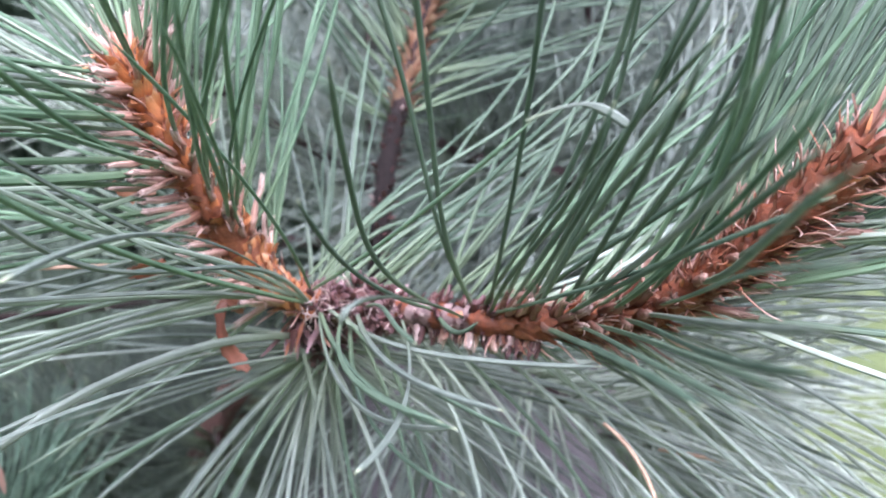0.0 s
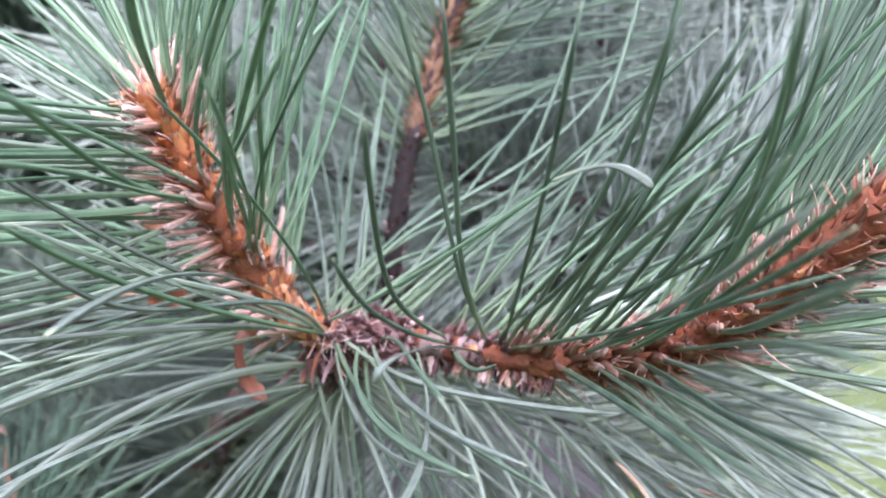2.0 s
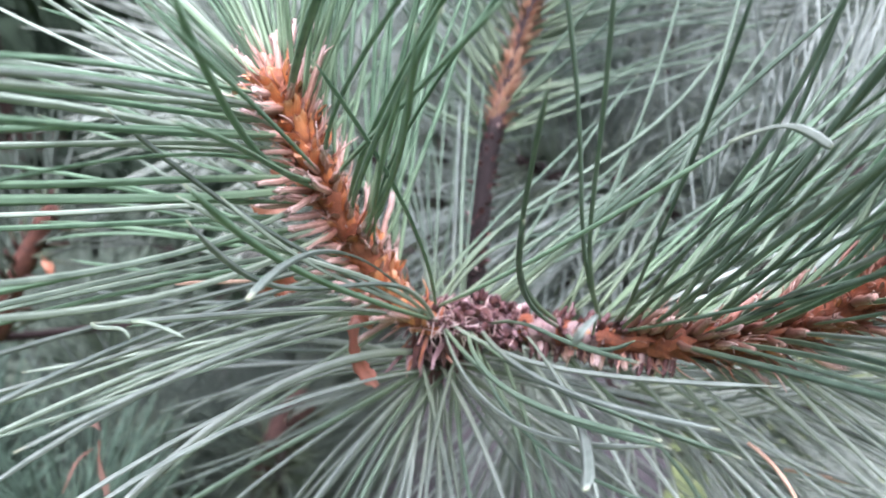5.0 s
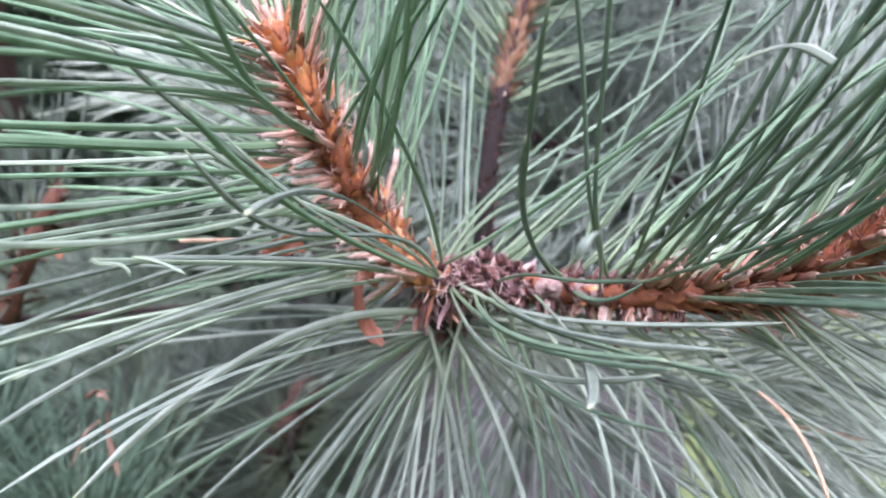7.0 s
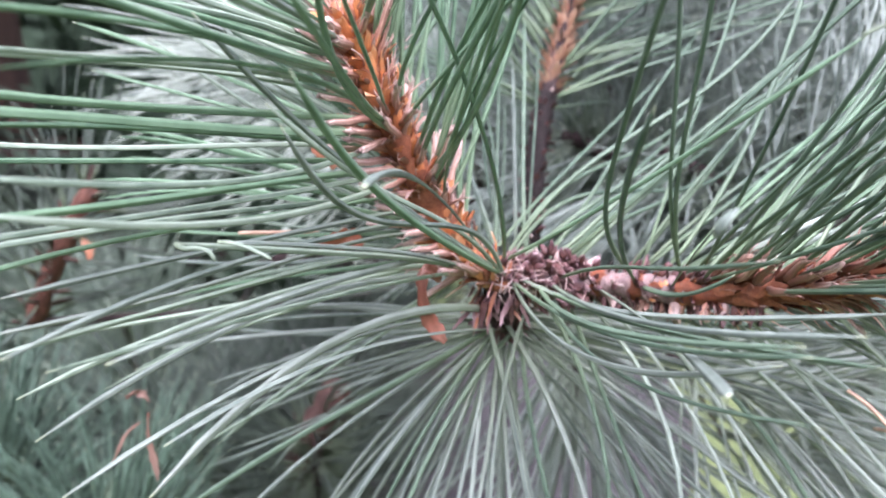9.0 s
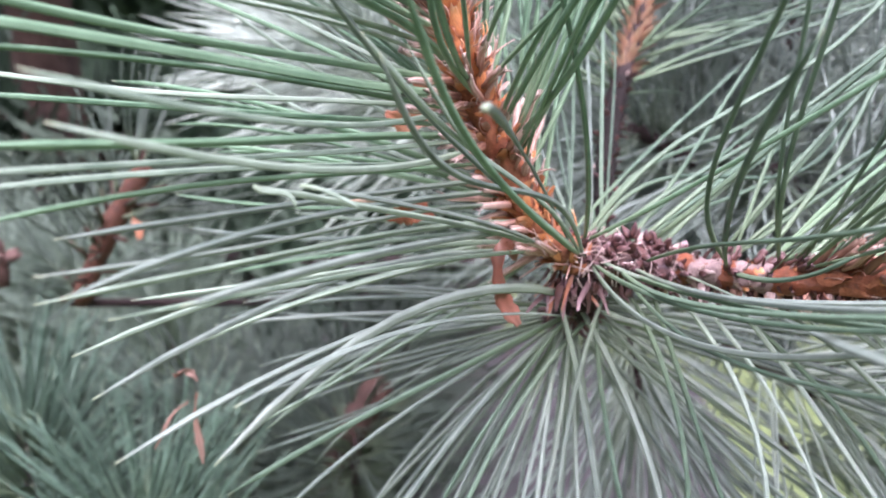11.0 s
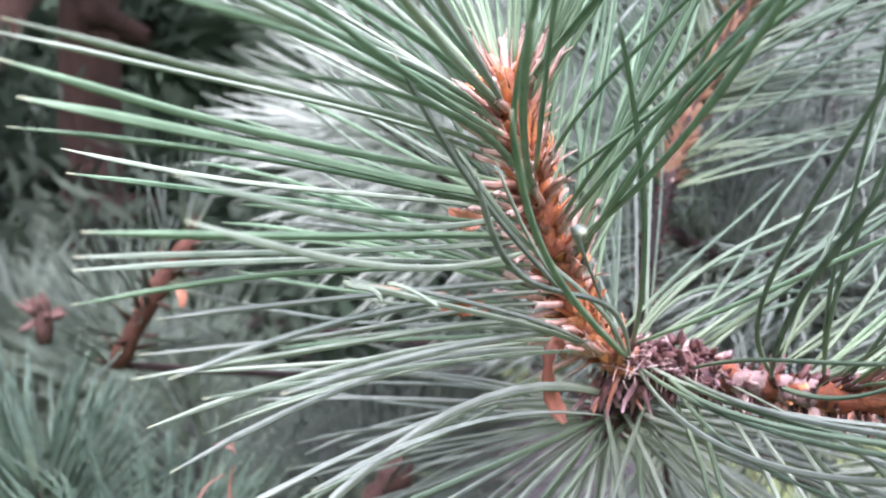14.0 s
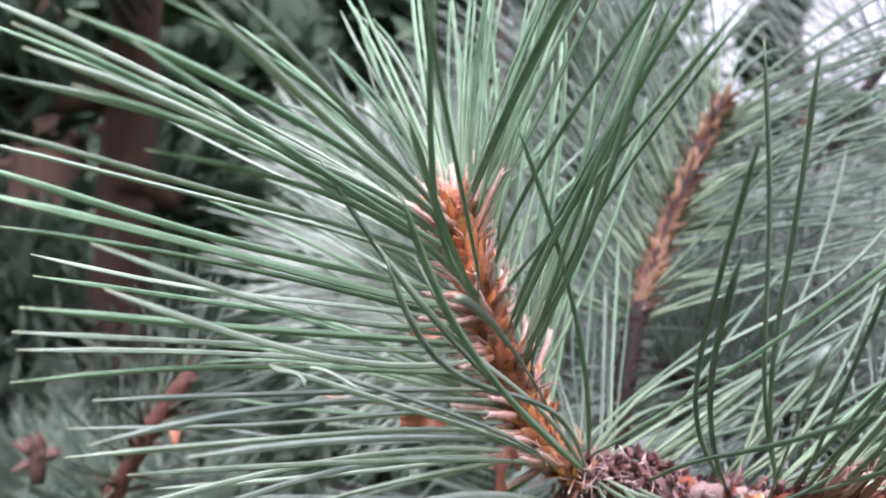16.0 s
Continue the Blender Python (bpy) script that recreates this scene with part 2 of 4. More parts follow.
def along(points, s):
    """The place at s (0 to 1) of the smooth curve through points, and its direction."""
    def at(s):
        n = len(points) - 1
        i = min(int(s * n), n - 1)
        f = s * n - i
        p = [Vector(q) for q in points]
        p0 = p[i - 1] if i else 2 * p[0] - p[1]
        p3 = p[i + 2] if i + 2 <= n else 2 * p[n] - p[n - 1]
        return 0.5 * (2 * p[i] + (p[i + 1] - p0) * f + (2 * p0 - 5 * p[i] + 4 * p[i + 1] - p3) * f * f
                      + (3 * p[i] - p0 - 3 * p[i + 1] + p3) * f ** 3)
    a, b = at(max(s - 0.01, 0)), at(min(s + 0.01, 1))
    return at(s), (b - a).normalized()


def unit(rng):
    v = Vector((rng.gauss(0, 1), rng.gauss(0, 1), rng.gauss(0, 1)))
    return v.normalized()


# ---- ground, trees behind ----
def ground_sheet():
    bm = bmesh.new()
    rng = random.Random(3)
    n, half = 60, 90.0
    grid = []
    for j in range(n + 1):
        row = []
        for i in range(n + 1):
            x = half * (2 * i / n - 1) * abs(2 * i / n - 1) ** 1.5
            y = half * (2 * j / n - 1) * abs(2 * j / n - 1) ** 1.5
            row.append(bm.verts.new((x, y, 0.04 * noise.noise((x * 0.4, y * 0.4, 0)))))
        grid.append(row)
    for j in range(n):
        for i in range(n):
            bm.faces.new((grid[j][i], grid[j][i + 1], grid[j + 1][i + 1], grid[j + 1][i]))
    tagged(linked("ground", bm, GRASS), "rough green lawn reaching to the trees", "ground", kind="structure")


def litter_bed():
    bm = bmesh.new()
    rng = random.Random(4)
    mid = bm.verts.new((-1.38, 2.1, 0.16))
    rings = []
    for r in (0.5, 1.0, 1.5, 1.9):
        rings.append([bm.verts.new((-1.38 + r * math.cos(a) * (1 + 0.12 * math.sin(3 * a)), 2.1 + r * math.sin(a) * (1 + 0.1 * math.cos(5 * a)),
                                    0.16 - 0.1 * (r / 1.9) ** 2 + rng.uniform(-0.015, 0.015))) for a in (math.tau * k / 32 for k in range(32))])
    for k in range(32):
        bm.faces.new((mid, rings[0][k], rings[0][(k + 1) % 32]))
        for a, b in zip(rings, rings[1:]):
            bm.faces.new((a[k], b[k], b[(k + 1) % 32], a[(k + 1) % 32]))
    tagged(linked("soil_bed", bm, LITTER), "dark bed of soil and fallen needles on the lawn", "soil", kind="structure")


def tree(at, height, width, seed, leaves, label, bare=0.25, girth=0.045, leaf=1.0):
    rng = random.Random(seed)
    base = Vector(at)
    t = thing("pine_tree", base, label, "tree", "trees behind the branch")
    bm = bmesh.new()
    trunk = [base + Vector((0.02 * height * math.sin(f * 3 + seed), 0.02 * height * math.cos(f * 2), f * height * 0.95)) for f in (i / 12 for i in range(13))]
    sweep(bm, trunk, [girth * height * (1 - 0.85 * i / 12) * (1.25 if i == 0 else 1) for i in range(13)], 12)
    tips = []
    for i in range(int(14 + height * 4)):
        f = rng.uniform(bare, 0.95)
        p = base + Vector((0, 0, f * height * 0.95))
        a = rng.uniform(0, math.tau)
        reach = width * 0.5 * (1.1 - f) * rng.uniform(0.6, 1.1)
        q = p + Vector((math.cos(a) * reach, math.sin(a) * reach, reach * rng.uniform(-0.1, 0.35)))
        sweep(bm, bend(p, (p + q) / 2 - Vector((0, 0, reach * 0.05)), q, 5), [0.012 * height * (1 - f) * (1 - k / 6) + 0.004 for k in range(6)], 5)
        tips.append((p, q))
    part("trunk", bm, TRUNK, t)
    bm = bmesh.new()
    for i in range(leaves):
        p, q = rng.choice(tips)
        f = rng.uniform(0.25, 1.05)
        c = p.lerp(q, f) + unit(rng) * (0.12 * (q - p).length * rng.random() + 0.04)
        d = (unit(rng) + (q - p).normalized() * 0.9 + Vector((0, 0, 0.35))).normalized()
        s = d.cross(unit(rng)).normalized()
        ln, w = rng.uniform(0.10, 0.22) * (0.5 + 0.12 * height), rng.uniform(0.02, 0.055) * (0.5 + 0.12 * height) * leaf
        vs = [bm.verts.new(v) for v in (c - s * w * 0.3, c + d * ln * 0.5 - s * w, c + d * ln, c + d * ln * 0.5 + s * w)]
        bm.faces.new(vs)
    crown = part("crown", bm, LEAF, t)
    tagged(crown, kind="stuff")


ground_sheet()
litter_bed()
def hedge(points, seed, leaves, label, depth=1.0, coat=LEAF, leaf=1.0):
    """A dense dark screen of conifers: an uneven body set all over with leaf tufts."""
    rng = random.Random(seed)
    t = thing("conifer_hedge", Vector((*points[0][:2], 0)), label, "hedge")
    bm, bl = bmesh.new(), bmesh.new()
    rows = []
    for i in range(41):
        p = along([(x, y, h) for x, y, h in points], i / 40)[0]
        h = p.z * (1 + 0.12 * math.sin(i * 1.7) + 0.08 * math.sin(i * 0.63))
        rows.append([bm.verts.new((p.x + rng.uniform(-0.1, 0.1), p.y + dy * depth * (1 - 0.6 * f) + rng.uniform(-0.12, 0.12) * depth, h * f))
                     for dy, f in ((-0.7, 0), (-0.7, 0.3), (-0.65, 0.6), (-0.5, 0.85), (0, 1), (0.5, 0.85), (0.7, 0.4), (0.7, 0))])
    for a, c in zip(rows, rows[1:]):
        for k in range(7):
            bm.faces.new((a[k], c[k], c[k + 1], a[k + 1]))
    for i in range(leaves):
        a = rng.choice(rows)
        k = rng.randrange(0, 5)
        c = a[k].co.lerp(a[k + 1].co, rng.random()) + Vector((rng.uniform(-0.25, 0.25), rng.uniform(-0.1, 0.1), rng.uniform(-0.1, 0.1)))
        d = (unit(rng) + Vector((0, -0.5, 0.5))).normalized()
        s = d.cross(unit(rng)).normalized()
        ln, w = rng.uniform(0.15, 0.4) * leaf, rng.uniform(0.015, 0.05) * leaf
        bl.faces.new([bl.verts.new(v) for v in (c - s * w * 0.3, c + d * ln * 0.5 - s * w, c + d * ln, c + d * ln * 0.5 + s * w)])
    part("hedge_body", bm, coat, t)
    tagged(part("foliage", bl, coat, t), kind="stuff")


hedge([(-9.0, 5.0, 5.0), (-5.0, 6.0, 4.8), (-2.0, 6.5, 4.6), (0.0, 6.8, 3.6), (1.5, 7.0, 2.7), (4.0, 7.5, 2.3), (8.0, 8.5, 2.2)], 24, 14000, "tall dark green conifer hedge across the lawn")
# unseen hedge behind the camera, added to hold back sky light from the front
hedge([(-9.0, -4.0, 4.5), (-4.0, -5.5, 4.2), (0.0, -6.0, 4.0), (4.0, -5.5, 4.2), (9.0, -4.0, 4.5)], 25, 5000, "unseen dark conifer hedge added behind the camera to cut frontal light")
hedge([(-2.4, 1.10, 1.05), (-1.7, 1.10, 1.12), (-1.2, 1.15, 1.16), (-0.85, 1.18, 1.10), (-0.6, 1.25, 0.95)], 26, 16000, "low grey-green conifer shrubs before the trunk", 0.32, SHRUB_LEAF, 0.2)
tree((-1.02, 1.62, 0.1), 4.2, 2.3, 11, 18000, "dark pine tree with reddish brown trunk in deep shade", 0.1, 0.022, 0.35)
tree((-2.6, 3.4, 0), 5.5, 3.4, 12, 8000, "dense dark green conifer standing in shade", 0.03)
tree((-0.6, 4.2, 0), 5.0, 3.2, 13, 8000, "dense dark green conifer behind the pine", 0.03)
tree((1.4, 5.2, 0), 3.4, 3.2, 14, 7000, "bushy green conifer on the lawn", 0.02)
tree((4.2, 8.0, 0), 4.5, 4.0, 15, 5000, "rounded green tree far over the lawn", 0.1)
tree((-6.0, 7.0, 0), 8.0, 5.0, 16, 5000, "tall dark conifer far behind", 0.05)
tree((0.5, 13.0, 0), 5.0, 6.0, 17, 5000, "broad green tree far over the lawn", 0.1)
tree((9.0, 14.0, 0), 6.0, 6.0, 18, 4000, "broad green tree far over the lawn", 0.1)
tree((-11.0, 15.0, 0), 9.0, 7.0, 19, 4000, "tall conifer far behind", 0.05)


# ---- the pine branch ----
SHOOTS = {
    "a": [(-0.0370, 0.1924, 1.2775), (-0.0477, 0.1883, 1.2877), (-0.0566, 0.1815, 1.3079), (-0.0628, 0.1763, 1.3262), (-0.0664, 0.1737, 1.3373), (-0.0688, 0.1723, 1.3453)],
    "b": [(-0.0370, 0.1924, 1.2775), (-0.0176, 0.1928, 1.2757), (0.0025, 0.1838, 1.2753), (0.0223, 0.1677, 1.2794), (0.0375, 0.1582, 1.2850), (0.0487, 0.1462, 1.2965), (0.0556, 0.1397, 1.3058), (0.0617, 0.1350, 1.3142), (0.0687, 0.1289, 1.3247)],
    "c": [(-0.0278, 0.2597, 1.2567), (-0.0249, 0.2660, 1.2809), (-0.0203, 0.2786, 1.3061), (-0.0099, 0.2919, 1.3360), (0.0009, 0.2973, 1.3633), (0.0172, 0.3032, 1.3979)],
    "n": [(-0.0363, 0.1924, 1.2757), (-0.0373, 0.1977, 1.2687), (-0.0386, 0.2089, 1.2602), (-0.0375, 0.2275, 1.2520), (-0.0324, 0.2496, 1.2483)],
}
FRONT = Vector((0.0, -0.95, 0.3))  # the open side, from which one looks
pine_branch = thing("pine_branch", SHOOTS["n"][0], "living pine branch with three orange-brown shoots and long green needles", "branch")


def shoot_stem(key, name, label, r0, r1, mat, tip=True):
    rng = random.Random(ord(key))
    bm = bmesh.new()
    n = 40
    pts = [along(SHOOTS[key], i / n)[0] for i in range(n + 1)]
    rad = [(r0 + (r1 - r0) * i / n) * (1 + 0.16 * math.sin(i * 2.4) + rng.uniform(-0.1, 0.1)) for i in range(n + 1)]
    if tip:
        rad[-1], rad[-2] = r1 * 0.35, r1 * 0.75
    rings = sweep(bm, pts, rad, 12)
    for ring in rings:
        for v in ring:
            v.co += unit(rng) * 0.0005
    return part(name, bm, mat, pine_branch, label)


STEM = {
    "a": shoot_stem("a", "shoot", "upright orange-brown shoot with flaky bark", 0.0040, 0.0030, BARK),
    "b": shoot_stem("b", "shoot", "reddish brown shoot with flaky bark", 0.0028, 0.0042, RUSSET_BARK, False),
    "c": shoot_stem("c", "shoot", "orange-brown shoot on a dark old base", 0.0027, 0.0024, OLD_BARK),
    "n": shoot_stem("n", "old_stem", "dark weathered stem under the whorl", 0.0042, 0.0040, OLD_BARK),
}
bm = bmesh.new()
foot = [along(SHOOTS["c"], 0.02 * i)[0] for i in range(24)]
sweep(bm, foot, [0.0030 + 0.0009 * (i % 2) for i in range(24)], 10)
part("old_base", bm, BLACK_BARK, STEM["c"], "dark ridged old wood")
bm = bmesh.new()
neck = [along(SHOOTS["b"], 0.10 + 0.0085 * i)[0] for i in range(24)]
sweep(bm, neck, [0.0032 + 0.0004 * math.sin(i * 1.9) for i in range(24)], 14)
part("pale_neck", bm, PINK_BARK, STEM["b"], "pale pinkish peeling bark")
COUNT = {"a": 0, "b": 0, "c": 0, "n": 0}
LOOK = {"a": GREEN, "b": OLIVE, "c": OLIVE, "n": GREY_GREEN}
chance = random.Random(21)
REACH = {"a": 0.0032, "b": 0.0034, "c": 0.0026, "n": 0.003}


def needle(key, base, mid, tip, width=1.0, mat=None, blade=None, sway=None, broad=False):
    bm = bmesh.new()
    n = 24 if sway or broad else 10
    pts = bend(base, mid, tip, n)
    wave = Vector(sway) if sway else unit(chance) * chance.uniform(0.0, 0.0011)
    pts = [q + wave * math.sin(math.tau * i / n) for i, q in enumerate(pts)]
    r = 0.00065 * width
    sweep(bm, pts, broad_radii(n, r) if broad else needle_radii(n, r), 6, blade or chance.uniform(0.55, 0.8), FRONT + unit(chance) * (0.1 if width > 1.3 else 0.6))
    COUNT[key] += 1
    part("needle", bm, mat or LOOK[key], STEM[key])


def sheath(key, base, way, length=None, r=0.00088, mat=None):
    """The papery sleeve round the foot of a bundle of needles, frayed at its mouth."""
    if key == "c" and not length:
        return
    bm = bmesh.new()
    if not length:
        r *= {"a": 0.95, "b": 1.0}.get(key, 1.0)
    ln = length or chance.uniform(0.010, 0.016) * {"a": 1.0, "c": 0.32, "b": 0.95}.get(key, 1.0)
    way = (way + unit(chance) * 0.06).normalized()
    pts = [base + way * (ln * f) + unit(chance) * 0.00025 for f in (-0.08, 0.05, 0.3, 0.6, 0.85, 1.0)]
    rings = sweep(bm, pts, [r * 0.3, r * 1.15, r * 1.1, r * 0.95, r * 0.92, r * 0.8], 7, chance.uniform(0.7, 1.0))
    for ring in rings[1:-1]:
        for v in ring:
            v.co += unit(chance) * (0.22 * r)
    for v in rings[-1]:
        v.co += way * chance.uniform(-0.0022, 0.0012) + unit(chance) * 0.0003
    for k in range(3 if ln > 0.0055 else 0):  # torn strips at the mouth
        a = pts[4] + unit(chance) * r * 0.8
        e = (way + unit(chance) * 0.45).normalized() * chance.uniform(0.0015, 0.004)
        sweep(bm, [a, a + e * 0.6, a + e + unit(chance) * 0.0006], [0.00026, 0.0002, 0.00006], 4, 0.4, v0=0.75, v1=1.0)
    if not mat:
        mat = SHEATH if key == "a" or chance.random() < 0.12 else BROWN_SHEATH
    part("sheath", bm, mat, STEM[key])


def strand(key, s, mid, tip, width=1.0, sway=None):
    """One plainly seen needle, with the sleeve at its foot."""
    mid, tip = Vector(mid), Vector(tip)
    broad, width = width < 0, abs(width)
    if key == "n":
        s = chance.uniform(0.1, 0.6)
    p, t = along(SHOOTS[key], s)
    out = tip - p
    out = (out - t * out.dot(t)).normalized()
    if key != "n":  # bundles stand at the flanks, under the edges of the scales
        out = out - FRONT * max(0.0, out.dot(FRONT)) * 0.75
        out = (out - t * out.dot(t)).normalized()
    base = p + out * REACH[key]
    if key == "n":  # the whorl's needles leave it over some breadth
        base = base + Vector((chance.uniform(-0.006, 0.007), 0.0, chance.uniform(-0.002, 0.003)))
        width *= chance.choice((0.9, 1.12, 1.3))
    w = (bend(base, mid, tip, 10)[1] - base).normalized()
    paler = 0.25 if (key == "a" and s < 0.35 and tip.x < base.x) or (key == "b" and tip.z < base.z + 0.01) else 0.9
    own = LOOK[key]
    if key == "b" and s > 0.42:
        own = chance.choice((GREEN, OLIVE, OLIVE))
    # left-pointing needles get a lighter green: light from the upper left, painted in
    if key == "a" and tip.x < base.x - 0.03 and chance.random() < 0.6:
        own = LIGHT_GREEN
    if key == "a" and s < 0.3 and tip.x > base.x + 0.02:
        own = OLIVE
    if tip.z < 1.32 and tip.y < 0.15 and ((key == "a" and s < 0.02) or (key == "b" and s < 0.3)):
        own = chance.choice((GREY_GREEN, GREY_GREEN, OLIVE))
    if key == "n" and ((width < 1.06 and tip.z > 1.3) or chance.random() < 0.3):
        own = OLIVE
    # drooping needles of the right shoot are paled to make up for its shade
    mat = chance.choice((LIGHT_GREEN, GREEN)) if width > 1.15 and key != "n" and not broad else GREY_GREEN if broad else (own if chance.random() < paler else (chance.choice((PALE_LIT, PALE_LIT, LIGHT_GREEN, GREY_GREEN) if tip.z < base.z + 0.01 else (OLIVE, GREY_GREEN)) if key == "b" else chance.choice((GREY_GREEN, LIGHT_GREEN, GREEN)) if key == "a" else GREY_GREEN))
    needle(key, base, mid, tip, width, mat, 0.32 if width > 1.25 else None, sway, broad)
    if key == "n" or (key == "a" and s < 0.1) or (key == "b" and s < 0.3):
        sheath(key, base, w, 0.004, 0.0008, BUD)
    elif key == "a" and s < 0.38:
        sheath(key, base, w, chance.uniform(0.007, 0.012), chance.uniform(0.0007, 0.0009))
    else:
        sheath(key, base, w)


def clothe(key, count, s0, s1, spread, length, seed, keep=None, twins=2, pale=False):
    """Bundles of needles all round a shoot, leaning forward more towards its tip."""
    rng = random.Random(seed)
    made = 0
    for i in range(count * 6):
        if made >= count:
            break
        s = s0 + (s1 - s0) * ((i * 0.618034) % 1.0)
        p, t = along(SHOOTS[key], s)
        side = t.cross(unit(rng)).normalized()
        lean = radians(spread[0] + (spread[1] - spread[0]) * s + rng.uniform(-9, 9))
        d = (t * math.cos(lean) + side * math.sin(lean)).normalized()
        if keep and not keep(d, side, s):
            continue
        made += 1
        base = p + side * REACH[key]
        mat = None
        # pale: needles lit from above, that light put into their colour
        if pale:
            mat = rng.choice((PALE_LIT, PALE_LIT, LIGHT_GREEN))
        # needles under the shoot are lightened against the shade it casts
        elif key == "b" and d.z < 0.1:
            mat = rng.choice((GREY_GREEN, PALE_LIT, PALE_LIT, PALE_LIT))
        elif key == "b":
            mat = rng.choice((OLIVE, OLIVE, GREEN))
        if key == "a":
            # the same painted light on the left flank of the upright shoot
            mat = LIGHT_GREEN if d.x < -0.2 and rng.random() < 0.5 else GREEN
        for k in range(twins):
            e = (d + unit(rng) * 0.09).normalized()
            ln = length * rng.uniform(0.82, 1.08)
            tip = base + e * ln + Vector((0, 0, -0.004 - 0.06 * ln * rng.random()))
            mid = base.lerp(tip, 0.5) + unit(rng) * 0.004 + Vector((0, 0, 0.004 * rng.random()))
            needle(key, base, mid, tip, rng.uniform(0.85, 1.08), mat)
        if key == "n" or (key == "b" and s < 0.4):
            sheath(key, base, d, 0.005, 0.0009, BUD)
        else:
            sheath(key, base, d)


# needles that stand out one by one
strand("b", 0.205, (-0.0176, 0.1474, 1.3092), (-0.0152, 0.1058, 1.3444), 1.00, (-0.0013, 0.0000, -0.0002))
strand("b", 0.205, (-0.0164, 0.1431, 1.3002), (-0.0196, 0.0981, 1.3275), 1.00, (0.0003, -0.0000, 0.0000))
strand("b", 0.255, (-0.0094, 0.1055, 1.3111), (-0.0144, 0.0913, 1.3132), -1.60)
strand("b", 0.265, (-0.0049, 0.1520, 1.3181), (-0.0116, 0.1215, 1.3609), 1.00, (-0.0010, 0.0001, -0.0001))
strand("b", 0.265, (-0.0029, 0.1506, 1.3176), (-0.0043, 0.1180, 1.3595), 1.00, (-0.0009, 0.0001, -0.0000))
strand("a", 0.055, (-0.0134, 0.1525, 1.3061), (0.0123, 0.1142, 1.3339), 1.16)
strand("a", 0.040, (0.0009, 0.2045, 1.3117), (0.0422, 0.2170, 1.3424), 1.00, (-0.0021, 0.0007, 0.0024))
strand("b", 0.285, (0.0117, 0.1464, 1.3173), (0.0147, 0.1134, 1.3586))
strand("a", 0.000, (0.0047, 0.2163, 1.3000), (0.0490, 0.2390, 1.3185))
strand("b", 0.275, (0.0203, 0.1462, 1.3135), (0.0386, 0.1091, 1.3469))
strand("b", 0.085, (0.0134, 0.1816, 1.3152), (0.0519, 0.1693, 1.3529))
strand("b", 0.070, (0.0135, 0.2113, 1.3067), (0.0558, 0.2282, 1.3339))
strand("b", 0.105, (0.0175, 0.2181, 1.3034), (0.0610, 0.2406, 1.3241))
strand("b", 0.300, (0.0210, 0.1459, 1.3178), (0.0294, 0.1148, 1.3599))
strand("b", 0.310, (0.0239, 0.1417, 1.3154), (0.0366, 0.1067, 1.3532))
strand("b", 0.205, (0.0161, 0.2094, 1.3189), (0.0351, 0.2311, 1.3634))
strand("b", 0.235, (0.0290, 0.2005, 1.3173), (0.0474, 0.2187, 1.3640))
strand("b", 0.060, (-0.0004, 0.2283, 1.3055), (0.0289, 0.2629, 1.3329))
strand("b", 0.330, (0.0254, 0.1424, 1.3197), (0.0288, 0.1137, 1.3642))
strand("b", 0.340, (0.0256, 0.1373, 1.3172), (0.0346, 0.1024, 1.3561))
strand("b", 0.375, (0.0341, 0.1306, 1.3154), (0.0412, 0.0962, 1.3553))
strand("b", 0.425, (0.0378, 0.1238, 1.3160), (0.0351, 0.0908, 1.3580))
strand("b", 0.455, (0.0357, 0.1187, 1.3137), (0.0337, 0.0795, 1.3495))
strand("b", 0.500, (0.0401, 0.1198, 1.3217), (0.0340, 0.0860, 1.3625))
strand("b", 0.525, (0.0395, 0.1157, 1.3216), (0.0338, 0.0785, 1.3590))
strand("b", 0.410, (0.0298, 0.1206, 1.3100), (0.0329, 0.0763, 1.3389))
strand("b", 0.290, (0.0273, 0.1357, 1.3009), (0.0455, 0.0927, 1.3259))
strand("b", 0.390, (0.0308, 0.1215, 1.3075), (0.0370, 0.0770, 1.3356))
strand("b", 0.330, (0.0269, 0.1320, 1.3089), (0.0397, 0.0894, 1.3377))
strand("b", 0.465, (0.0348, 0.1164, 1.3117), (0.0353, 0.0725, 1.3413))
strand("b", 0.000, (-0.0041, 0.2279, 1.2994), (0.0319, 0.2620, 1.3181), 1.00, (-0.0031, 0.0011, 0.0033))
strand("b", 0.000, (0.0031, 0.2243, 1.2912), (0.0448, 0.2552, 1.3023), 1.00, (-0.0033, 0.0018, 0.0063))
strand("b", 0.040, (-0.0034, 0.2368, 1.2886), (0.0259, 0.2798, 1.2985))
strand("b", 0.045, (0.0037, 0.2321, 1.2890), (0.0351, 0.2722, 1.3034))
strand("b", 0.050, (0.0061, 0.2318, 1.2843), (0.0407, 0.2710, 1.2930), 1.00, (-0.0008, 0.0005, 0.0012))
strand("b", 0.070, (0.0027, 0.2365, 1.2871), (0.0296, 0.2805, 1.2995))
strand("b", 0.085, (0.0064, 0.2356, 1.2873), (0.0390, 0.2765, 1.2957))
strand("b", 0.100, (0.0284, 0.1969, 1.2698), (0.0779, 0.2044, 1.2754))
strand("a", 0.000, (0.0114, 0.1943, 1.2628), (0.0616, 0.2011, 1.2630))
strand("b", 0.050, (-0.0127, 0.1429, 1.2825), (0.0085, 0.0954, 1.2935), 1.00, (-0.0001, -0.0001, -0.0001))
strand("b", 0.290, (0.0139, 0.1365, 1.3076), (0.0194, 0.0937, 1.3383))
strand("b", 0.315, (0.0184, 0.1334, 1.3089), (0.0237, 0.0913, 1.3407))
